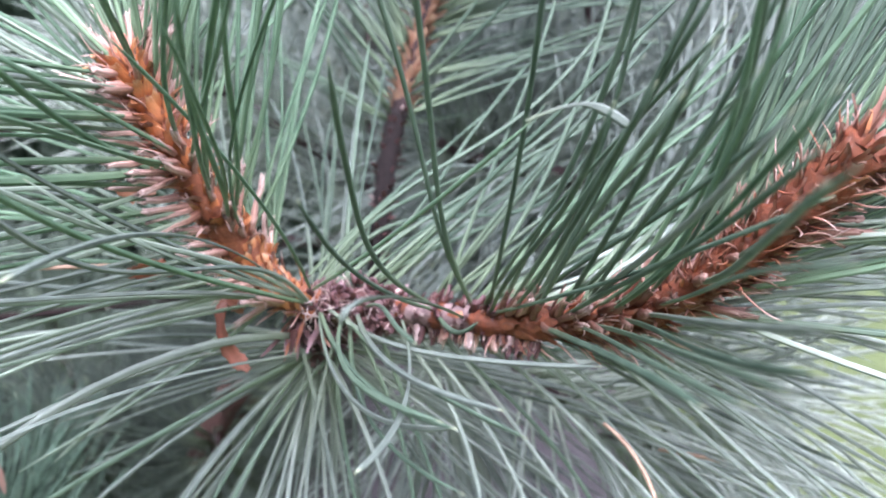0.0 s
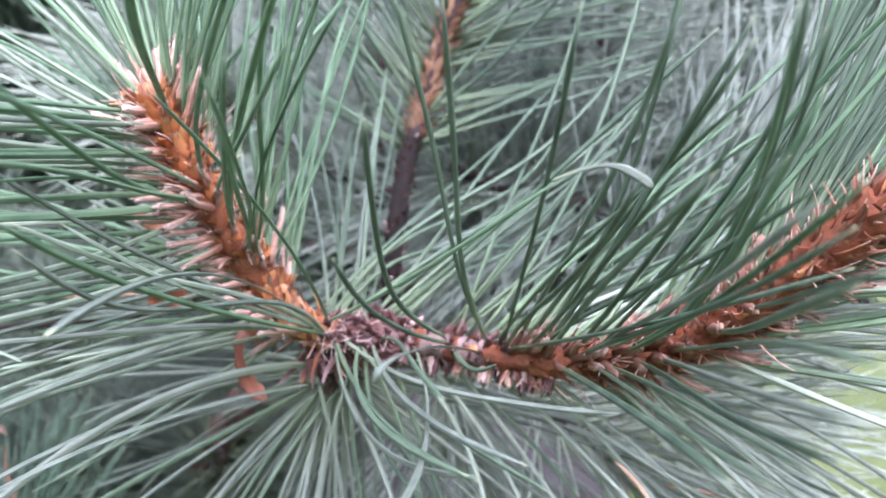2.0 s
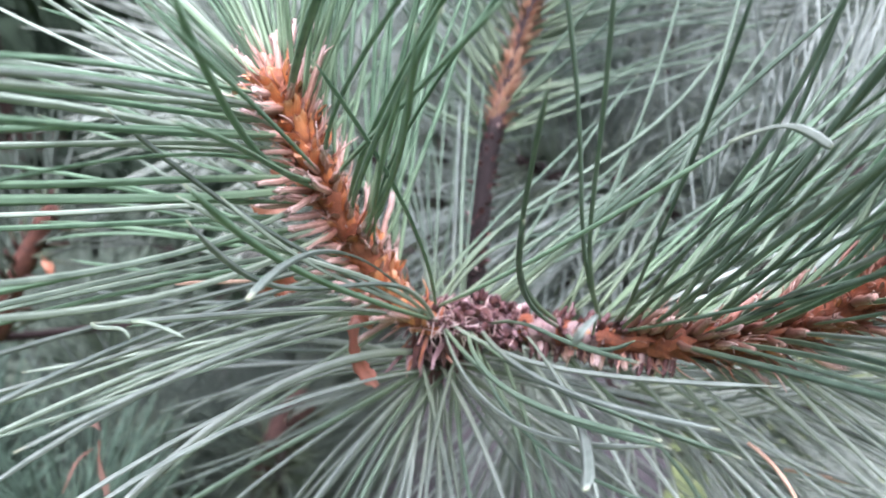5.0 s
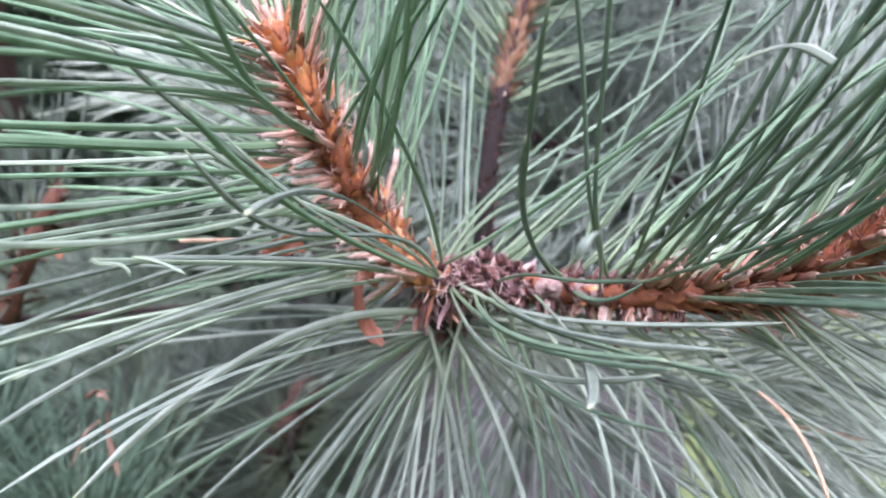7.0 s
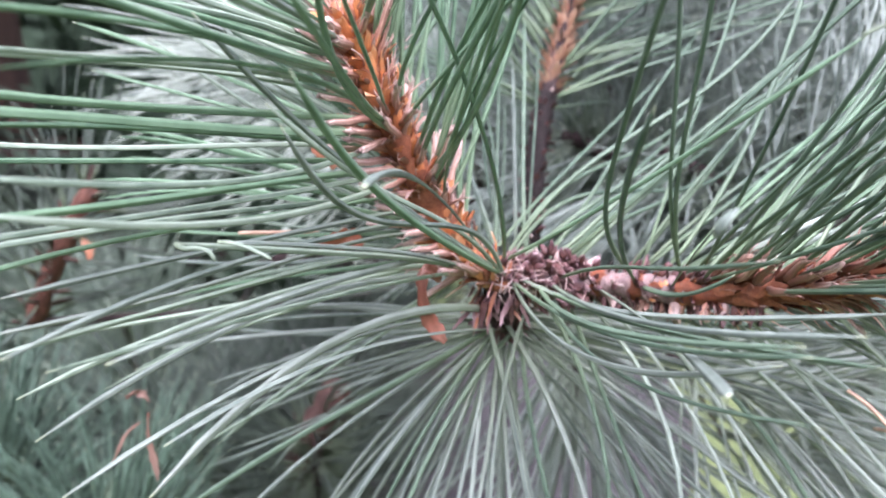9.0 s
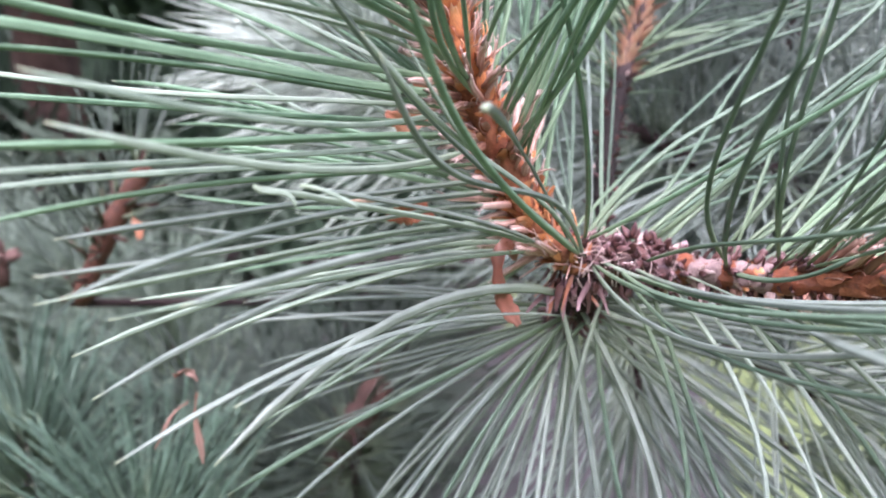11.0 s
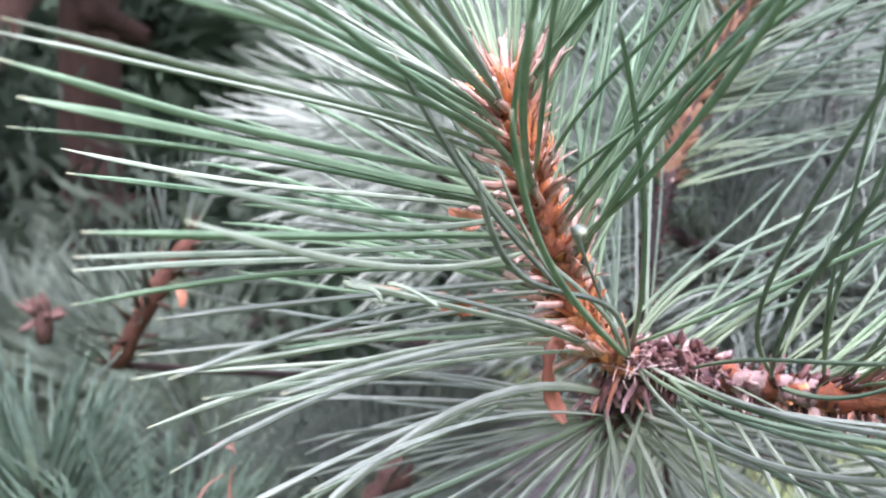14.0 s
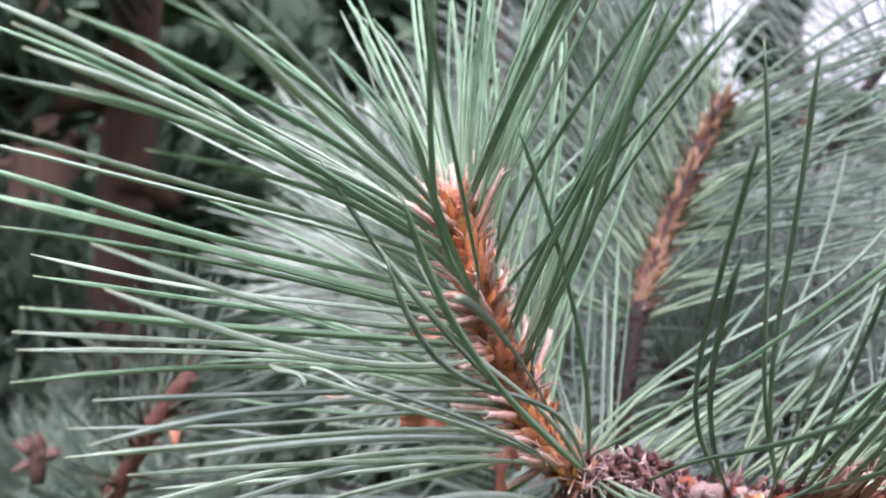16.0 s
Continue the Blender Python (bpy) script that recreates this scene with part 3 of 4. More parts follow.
strand("b", 0.350, (0.0203, 0.1285, 1.3106), (0.0249, 0.0846, 1.3400))
strand("b", 0.385, (0.0253, 0.1255, 1.3130), (0.0276, 0.0837, 1.3456))
strand("b", 0.420, (0.0281, 0.1217, 1.3131), (0.0302, 0.0779, 1.3429))
strand("b", 0.620, (0.0388, 0.1028, 1.3147), (0.0290, 0.0601, 1.3355))
strand("b", 0.555, (0.0367, 0.1052, 1.3108), (0.0301, 0.0567, 1.3297))
strand("b", 0.490, (0.0322, 0.1089, 1.3008), (0.0293, 0.0593, 1.3195))
strand("b", 0.525, (0.0344, 0.1063, 1.3048), (0.0294, 0.0573, 1.3244))
strand("b", 0.415, (0.0261, 0.1139, 1.2973), (0.0252, 0.0638, 1.3144))
strand("b", 0.435, (0.0294, 0.1128, 1.2990), (0.0286, 0.0627, 1.3162))
strand("b", 0.365, (0.0219, 0.1185, 1.2955), (0.0230, 0.0681, 1.3121))
strand("b", 0.700, (0.0419, 0.1006, 1.3193), (0.0307, 0.0594, 1.3367))
strand("a", 0.000, (-0.0232, 0.1454, 1.2760), (-0.0011, 0.1042, 1.2907), 1.00, (-0.0000, 0.0000, 0.0002))
strand("a", 0.000, (-0.0208, 0.1419, 1.2823), (-0.0011, 0.0944, 1.2960), 1.00, (-0.0000, 0.0000, 0.0001))
strand("a", 0.000, (-0.0073, 0.1567, 1.2792), (0.0240, 0.1240, 1.2898), 1.00, (-0.0001, -0.0002, -0.0006))
strand("b", 0.060, (-0.0193, 0.1401, 1.2756), (-0.0004, 0.0914, 1.2879))
strand("b", 0.150, (-0.0098, 0.1305, 1.2842), (-0.0137, 0.0865, 1.2952), -1.45)
strand("b", 0.085, (-0.0138, 0.1443, 1.2935), (-0.0056, 0.0942, 1.3087))
strand("b", 0.210, (-0.0014, 0.1632, 1.2811), (0.0036, 0.1411, 1.2920))
strand("b", 0.070, (-0.0141, 0.1420, 1.2840), (0.0053, 0.0945, 1.2984), 1.10)
strand("b", 0.050, (-0.0223, 0.1404, 1.2840), (-0.0028, 0.0926, 1.2982))
strand("n", 0.145, (-0.0728, 0.1497, 1.2788), (-0.1049, 0.1011, 1.2757))
strand("n", 0.115, (-0.0683, 0.1519, 1.2807), (-0.0928, 0.1046, 1.2736), 1.30)
strand("a", 0.120, (-0.0799, 0.1519, 1.2876), (-0.1124, 0.1106, 1.2805))
strand("a", 0.165, (-0.0855, 0.1576, 1.2875), (-0.1231, 0.1241, 1.2816))
strand("a", 0.135, (-0.0739, 0.1463, 1.2896), (-0.1035, 0.1026, 1.2953))
strand("n", 0.095, (-0.0627, 0.1484, 1.2791), (-0.0881, 0.1021, 1.2834))
strand("n", 0.145, (-0.0791, 0.1856, 1.2468), (-0.1230, 0.1771, 1.2243))
strand("n", 0.130, (-0.0771, 0.1850, 1.2443), (-0.1157, 0.1744, 1.2143))
strand("n", 0.130, (-0.0690, 0.1832, 1.2357), (-0.0981, 0.1708, 1.1969))
strand("n", 0.130, (-0.0646, 0.1827, 1.2324), (-0.0874, 0.1695, 1.1897))
strand("n", 0.125, (-0.0608, 0.1822, 1.2302), (-0.0798, 0.1688, 1.1859))
strand("n", 0.125, (-0.0508, 0.1815, 1.2262), (-0.0635, 0.1681, 1.1797))
strand("n", 0.120, (-0.0480, 0.1815, 1.2255), (-0.0546, 0.1680, 1.1777))
strand("n", 0.115, (-0.0433, 0.1815, 1.2245), (-0.0396, 0.1684, 1.1761))
strand("n", 0.110, (-0.0344, 0.1817, 1.2244), (-0.0291, 0.1690, 1.1763))
strand("n", 0.105, (-0.0294, 0.1820, 1.2248), (-0.0161, 0.1701, 1.1780))
strand("n", 0.105, (-0.0207, 0.1826, 1.2267), (-0.0131, 0.1704, 1.1787))
strand("b", 0.060, (-0.0141, 0.1788, 1.2289), (-0.0263, 0.1672, 1.1800))
strand("b", 0.100, (-0.0079, 0.1818, 1.2293), (0.0090, 0.1703, 1.1836))
strand("b", 0.125, (0.0029, 0.1787, 1.2303), (-0.0031, 0.1679, 1.1800))
strand("b", 0.150, (0.0120, 0.1805, 1.2334), (0.0243, 0.1698, 1.1856))
strand("b", 0.175, (0.0240, 0.1809, 1.2385), (0.0444, 0.1714, 1.1932))
strand("b", 0.200, (0.0213, 0.1789, 1.2340), (0.0475, 0.1694, 1.1925))
strand("b", 0.230, (0.0344, 0.1769, 1.2399), (0.0582, 0.1681, 1.1962))
strand("b", 0.260, (0.0374, 0.1748, 1.2390), (0.0697, 0.1669, 1.2017))
strand("b", 0.285, (0.0474, 0.1741, 1.2453), (0.0903, 0.1695, 1.2199))
strand("a", 0.480, (-0.0982, 0.1520, 1.3200), (-0.1366, 0.1250, 1.3280))
strand("a", 0.445, (-0.0969, 0.1520, 1.3172), (-0.1354, 0.1241, 1.3241))
strand("a", 0.425, (-0.0849, 0.1356, 1.3141), (-0.1123, 0.0905, 1.3194), 1.25)
strand("a", 0.420, (-0.0859, 0.1363, 1.3116), (-0.1144, 0.0919, 1.3161))
strand("a", 0.360, (-0.0870, 0.1409, 1.3090), (-0.1189, 0.0988, 1.3131))
strand("a", 0.365, (-0.0873, 0.1406, 1.3074), (-0.1193, 0.0983, 1.3085))
strand("a", 0.330, (-0.0825, 0.1450, 1.3026), (-0.1114, 0.1061, 1.3052))
strand("a", 0.275, (-0.0805, 0.1418, 1.2983), (-0.1097, 0.0978, 1.3025))
strand("a", 0.305, (-0.0778, 0.1383, 1.3020), (-0.1024, 0.0913, 1.3017))
strand("a", 0.235, (-0.0818, 0.1456, 1.2947), (-0.1141, 0.1036, 1.2971))
strand("a", 0.185, (-0.0952, 0.1859, 1.2774), (-0.1440, 0.1838, 1.2719))
strand("a", 0.545, (-0.0718, 0.1268, 1.3340), (-0.0865, 0.0757, 1.3372), 1.30)
strand("a", 0.685, (-0.0765, 0.1237, 1.3384), (-0.0866, 0.0726, 1.3484))
strand("a", 0.785, (-0.0908, 0.1284, 1.3483), (-0.1158, 0.0831, 1.3595), 1.20)
strand("a", 0.710, (-0.0939, 0.1327, 1.3476), (-0.1241, 0.0909, 1.3598))
strand("a", 0.665, (-0.0841, 0.1273, 1.3411), (-0.1047, 0.0793, 1.3504), 1.20)
strand("a", 0.625, (-0.0903, 0.1309, 1.3361), (-0.1175, 0.0860, 1.3433), 1.20)
strand("a", 0.590, (-0.0932, 0.1344, 1.3356), (-0.1245, 0.0923, 1.3429))
strand("a", 0.545, (-0.0931, 0.1356, 1.3285), (-0.1239, 0.0938, 1.3396), 1.20)
strand("a", 0.515, (-0.0911, 0.1355, 1.3256), (-0.1211, 0.0928, 1.3351), 1.50)
strand("a", 0.475, (-0.0936, 0.1401, 1.3243), (-0.1284, 0.1007, 1.3315))
strand("a", 0.495, (-0.0780, 0.1287, 1.3167), (-0.0951, 0.0793, 1.3272))
strand("a", 0.815, (-0.0729, 0.1212, 1.3434), (-0.0775, 0.0689, 1.3510), 1.20)
strand("a", 0.790, (-0.0791, 0.1232, 1.3464), (-0.0944, 0.0727, 1.3520), 1.20)
strand("a", 0.740, (-0.0853, 0.1260, 1.3437), (-0.1051, 0.0778, 1.3529))
strand("a", 0.710, (-0.0854, 0.1269, 1.3443), (-0.1091, 0.0794, 1.3475), 1.20)
strand("a", 0.690, (-0.0790, 0.1243, 1.3390), (-0.0942, 0.0738, 1.3442))
strand("a", 0.865, (-0.0741, 0.1211, 1.3477), (-0.0831, 0.0691, 1.3525))
strand("a", 0.800, (-0.0699, 0.1213, 1.3442), (-0.0733, 0.0689, 1.3513))
strand("a", 0.875, (-0.0848, 0.2131, 1.3606), (-0.1025, 0.2539, 1.3791))
strand("a", 0.940, (-0.0819, 0.2145, 1.3621), (-0.0959, 0.2572, 1.3795))
strand("a", 0.975, (-0.0771, 0.2146, 1.3656), (-0.0859, 0.2576, 1.3853))
strand("a", 0.710, (-0.0811, 0.2145, 1.3542), (-0.0976, 0.2552, 1.3740), 1.20)
strand("a", 0.495, (-0.0634, 0.1291, 1.3363), (-0.0555, 0.0811, 1.3582))
strand("a", 0.810, (-0.0614, 0.2163, 1.3591), (-0.0562, 0.2598, 1.3789))
strand("a", 0.780, (-0.0537, 0.2159, 1.3560), (-0.0410, 0.2587, 1.3740))
strand("a", 0.620, (-0.0474, 0.2147, 1.3511), (-0.0313, 0.2542, 1.3731))
strand("a", 0.515, (-0.0402, 0.1326, 1.3369), (-0.0208, 0.0869, 1.3554))
strand("a", 0.570, (-0.0453, 0.2151, 1.3476), (-0.0282, 0.2541, 1.3698))
strand("a", 0.420, (-0.0432, 0.1349, 1.3320), (-0.0284, 0.0889, 1.3539))
strand("a", 0.685, (-0.0546, 0.2154, 1.3554), (-0.0444, 0.2566, 1.3778))
strand("a", 0.380, (-0.0399, 0.1361, 1.3273), (-0.0315, 0.0900, 1.3524))
strand("a", 0.940, (-0.0650, 0.2156, 1.3643), (-0.0619, 0.2594, 1.3840))
strand("a", 0.080, (-0.0130, 0.2311, 1.3010), (0.0176, 0.2707, 1.3184))
strand("a", 0.015, (-0.0529, 0.1505, 1.3024), (-0.0675, 0.1090, 1.3270), 1.00, (0.0027, 0.0013, 0.0038))
strand("a", 0.030, (-0.0541, 0.1438, 1.3048), (-0.0624, 0.0964, 1.3346), 1.10, (0.0006, -0.0000, 0.0002))
strand("a", 0.020, (-0.0609, 0.1541, 1.3089), (-0.0803, 0.1172, 1.3429), 1.00, (0.0003, 0.0001, 0.0004))
strand("a", 0.020, (-0.0537, 0.1536, 1.3049), (-0.0707, 0.1147, 1.3297), 1.00, (0.0010, 0.0004, 0.0012))
strand("a", 0.125, (-0.0651, 0.1515, 1.2968), (-0.0863, 0.1130, 1.3105), 0.90)
strand("a", 0.110, (-0.0616, 0.1525, 1.2972), (-0.0802, 0.1139, 1.3101), 0.90)
strand("a", 0.055, (-0.0505, 0.1484, 1.3094), (-0.0540, 0.0892, 1.3214), -1.25)
strand("a", 0.360, (-0.0435, 0.1444, 1.3248), (-0.0341, 0.1055, 1.3459))
strand("a", 0.035, (-0.0394, 0.1563, 1.3151), (-0.0492, 0.1197, 1.3485), 1.00, (0.0001, -0.0000, 0.0000))
strand("a", 0.315, (-0.0388, 0.1454, 1.3321), (-0.0159, 0.1074, 1.3615))
strand("a", 0.350, (-0.0385, 0.1434, 1.3339), (-0.0251, 0.1032, 1.3657))
strand("a", 0.435, (-0.0413, 0.1379, 1.3382), (-0.0220, 0.0957, 1.3640))
strand("a", 0.555, (-0.0454, 0.1318, 1.3445), (-0.0249, 0.0872, 1.3648))
strand("a", 0.825, (-0.0506, 0.1250, 1.3525), (-0.0329, 0.0770, 1.3665), 1.30)
strand("a", 0.775, (-0.0646, 0.2110, 1.3666), (-0.0632, 0.2488, 1.3957))
strand("a", 0.680, (-0.0620, 0.2124, 1.3614), (-0.0595, 0.2504, 1.3900))
strand("a", 0.610, (-0.0673, 0.2144, 1.3556), (-0.0716, 0.2534, 1.3829))
strand("a", 0.650, (-0.0677, 0.2135, 1.3586), (-0.0715, 0.2523, 1.3861))
strand("a", 0.590, (-0.0672, 0.2157, 1.3528), (-0.0719, 0.2556, 1.3788))
strand("a", 0.555, (-0.0588, 0.1270, 1.3393), (-0.0562, 0.0767, 1.3557))
strand("n", 0.000, (-0.0401, 0.2404, 1.2981), (-0.0382, 0.2881, 1.3214), 0.80)
strand("n", 0.000, (-0.0363, 0.2377, 1.3034), (-0.0331, 0.2827, 1.3313), 0.80)
strand("n", 0.000, (-0.0313, 0.2384, 1.3016), (-0.0289, 0.2847, 1.3275), 0.80)
strand("n", 0.000, (-0.0257, 0.2359, 1.3043), (-0.0202, 0.2800, 1.3333), 0.80)
strand("n", 0.000, (-0.0372, 0.2415, 1.2959), (-0.0418, 0.2907, 1.3152), 0.80)
strand("n", 0.000, (-0.0287, 0.2337, 1.3081), (-0.0248, 0.2754, 1.3407), 0.80)
strand("n", 1.000, (-0.0466, 0.2689, 1.2956), (-0.0575, 0.2889, 1.3435), 0.80)
strand("n", 1.000, (-0.0448, 0.2848, 1.2860), (-0.0553, 0.3204, 1.3239), 0.80)
strand("n", 1.000, (-0.0337, 0.2801, 1.2917), (-0.0335, 0.3107, 1.3350), 0.80)
strand("n", 1.000, (-0.0280, 0.2862, 1.2864), (-0.0259, 0.3228, 1.3248), 0.80)
strand("a", 0.005, (-0.0465, 0.2394, 1.3006), (-0.0627, 0.2851, 1.3222))
strand("a", 0.050, (-0.0541, 0.1552, 1.3024), (-0.0656, 0.1200, 1.3280))
strand("a", 0.525, (-0.0619, 0.1335, 1.3313), (-0.0601, 0.0892, 1.3433), 1.15)
strand("a", 0.210, (-0.0683, 0.1395, 1.2954), (-0.0882, 0.0907, 1.3009))
strand("a", 0.245, (-0.0983, 0.2063, 1.2808), (-0.1470, 0.2279, 1.2799))
strand("a", 0.260, (-0.0998, 0.2058, 1.2889), (-0.1488, 0.2262, 1.2899))
strand("a", 0.185, (-0.0932, 0.2122, 1.2756), (-0.1393, 0.2356, 1.2638))
strand("a", 0.405, (-0.0768, 0.1320, 1.3094), (-0.0963, 0.0840, 1.3220))
strand("a", 0.305, (-0.0965, 0.2142, 1.3031), (-0.1412, 0.2428, 1.3029))

# the broad torn end of one of them
needle("a", Vector((0.0109, 0.1136, 1.3336)), Vector((0.0189, 0.1144, 1.3355)), Vector((0.0256, 0.1137, 1.3321)), 1.15, GREY_GREEN, 0.3, None, True)
# folded ends of two more
needle("a", Vector((-0.0863, 0.1130, 1.3105)), Vector((-0.0835, 0.1132, 1.3095)), Vector((-0.0808, 0.1134, 1.3072)), 0.62, LIGHT_GREEN)
needle("a", Vector((-0.0802, 0.1139, 1.3101)), Vector((-0.0763, 0.1141, 1.3091)), Vector((-0.0725, 0.1143, 1.3069)), 0.62, LIGHT_GREEN)


# the rest of the coat
def off_front(limit):
    return lambda d, side, s: d.dot(FRONT) < limit


clothe("a", 46, 0.12, 1.0, (72, 34), 0.098, 31, lambda d, side, s: d.dot(FRONT) < -0.08 and (d.x < 0.15 or s > 0.8))
clothe("a", 15, 0.18, 0.92, (46, 36), 0.096, 39, lambda d, side, s: side.x > 0.45 and -0.75 < side.dot(FRONT) < 0.35)
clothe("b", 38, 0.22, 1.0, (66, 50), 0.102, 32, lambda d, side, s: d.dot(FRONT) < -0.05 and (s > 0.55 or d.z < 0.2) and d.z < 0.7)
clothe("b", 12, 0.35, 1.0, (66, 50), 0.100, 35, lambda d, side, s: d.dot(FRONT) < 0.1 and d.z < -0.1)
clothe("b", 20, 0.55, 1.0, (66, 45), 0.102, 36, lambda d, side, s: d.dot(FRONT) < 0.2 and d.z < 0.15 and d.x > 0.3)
clothe("b", 34, 0.18, 0.75, (62, 45), 0.104, 38, lambda d, side, s: -0.6 < d.dot(FRONT) < 0.05 and d.z > 0.25 and d.x > 0.1)
clothe("b", 24, 0.42, 1.0, (46, 32), 0.098, 37, lambda d, side, s: 0.05 < d.dot(FRONT) < 0.6 and d.x > 0.3)
# back needles of the right shoot, painted pale as if lit from above
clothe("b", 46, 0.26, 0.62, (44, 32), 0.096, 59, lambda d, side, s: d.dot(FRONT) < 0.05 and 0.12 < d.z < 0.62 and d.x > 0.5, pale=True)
clothe("c", 84, 0.42, 1.0, (70, 40), 0.095, 33, off_front(0.55))
clothe("n", 34, 0.30, 1.0, (95, 75), 0.105, 34, lambda d, side, s: d.dot(FRONT) < 0.4 and d.z < 0.05)


ragged = random.Random(40)


def bract(key, base, way, up, length, width, mat, name="bark_scale", curl=0.35):
    """A pointed papery scale: a cupped blade that ends in a bent point."""
    bm = bmesh.new()
    uv = bm.loops.layers.uv.verify()
    side = way.cross(up).normalized()
    lift = side.cross(way).normalized()
    rows = []
    for f in (0.0, 0.3, 0.65, 1.0):
        c = base + way * (length * f) + lift * (length * curl * f * f)
        w = width * (0.75 + 0.9 * f - 1.55 * f * f) * 0.5 + 0.00008
        rows.append([bm.verts.new(c + side * (w * k) + lift * (width * 0.35 * (1 - k * k) * (1 - f)) + unit(ragged) * (0.10 * width * (1 + f))) for k in (-1, 0, 1)])
    for i in range(3):
        for k in range(2):
            f = bm.faces.new((rows[i][k], rows[i][k + 1], rows[i + 1][k + 1], rows[i + 1][k]))
            for lp, (a, b) in zip(f.loops, ((k, i), (k + 1, i), (k + 1, i + 1), (k, i + 1))):
                lp[uv].uv = (a / 2, b / 3)
    low = [[bm.verts.new(v.co - lift * 0.00025) for v in row] for row in rows]
    for i in range(3):
        for k in range(2):
            f = bm.faces.new((low[i + 1][k], low[i + 1][k + 1], low[i][k + 1], low[i][k]))
            for lp in f.loops:
                lp[uv].uv = (0.5, i / 3)
    part(name, bm, mat, STEM[key])


def scales(key, count, s0, s1, length, width, mat, seed, lean=28):
    rng = random.Random(seed)
    for i in range(count):
        s = s0 + (s1 - s0) * (i + rng.random()) / count
        p, t = along(SHOOTS[key], s)
        side = Matrix.Rotation(i * 2.39996 + rng.uniform(-0.8, 0.8), 3, t) @ t.orthogonal().normalized()
        a = radians(lean + rng.uniform(-10, 14))
        way = (t * math.cos(a) + side * math.sin(a)).normalized()
        bract(key, p + side * REACH[key] * 0.8, way, side, length * rng.uniform(0.7, 1.25), width * rng.uniform(0.8, 1.2) * (1 - 0.4 * s if key == "b" else 1), mat, curl=rng.uniform(0.05, 0.25 if key == "b" else 0.5))


scales("a", 60, 0.01, 0.24, 0.0060, 0.0040, SCALE, 50, 4)
scales("a", 165, 0.16, 0.88, 0.0060, 0.0030, SCALE, 41, 20)
scales("a", 40, 0.10, 0.95, 0.0075, 0.0014, SHEATH, 49, 34)
scales("b", 240, 0.385, 1.0, 0.0056, 0.0017, RED_SCALE, 42, 18)
scales("b", 46, 0.34, 1.0, 0.0052, 0.0018, SCALE, 47, 16)
scales("b", 90, 0.34, 1.0, 0.0080, 0.0011, BROWN_SHEATH, 45, 36)
scales("c", 150, 0.46, 0.98, 0.0060, 0.0026, DULL_SCALE, 43, 18)
scales("c", 60, 0.46, 0.98, 0.0075, 0.0012, SHEATH, 48, 38)
scales("c", 80, 0.06, 0.47, 0.0034, 0.0020, BUD, 61, 40)
scales("b", 26, 0.30, 0.44, 0.0060, 0.0030, BARK, 58, 3)
scales("b", 50, 0.14, 0.32, 0.0026, 0.0016, BUD, 44, 62)
scales("b", 8, 0.20, 0.30, 0.0030, 0.0026, SCALE, 46, 20)
scales("b", 46, 0.12, 0.31, 0.0034, 0.0011, THREAD, 52, 50)


def fibres(key, count, s0, s1, length, mat, seed):
    """Loose hair-thin shreds of bark and sheath that stand off a shoot."""
    rng = random.Random(seed)
    for i in range(count):
        p, t = along(SHOOTS[key], rng.uniform(s0, s1))
        side = t.cross(unit(rng)).normalized()
        way = (t * rng.uniform(0.2, 1.2) + side * rng.uniform(0.3, 1.0) + unit(rng) * 0.3).normalized()
        base = p + side * (REACH[key] + rng.uniform(0.0, 0.0015))
        tip = base + way * length * rng.uniform(0.5, 1.3)
        bm = bmesh.new()
        sweep(bm, bend(base, base.lerp(tip, 0.5) + unit(rng) * 0.0009, tip, 5), [0.00030, 0.00028, 0.00024, 0.0002, 0.00015, 0.0001], 4, 0.6)
        part("fibre", bm, mat, STEM[key])


fibres("a", 110, 0.05, 0.98, 0.007, SHEATH, 53)
fibres("a", 50, 0.05, 0.95, 0.005, SCALE, 54)
fibres("b", 70, 0.30, 1.0, 0.005, BROWN_SHEATH, 57)
fibres("b", 130, 0.28, 1.0, 0.008, SHEATH, 55)
fibres("b", 110, 0.28, 1.0, 0.006, RED_SCALE, 56)


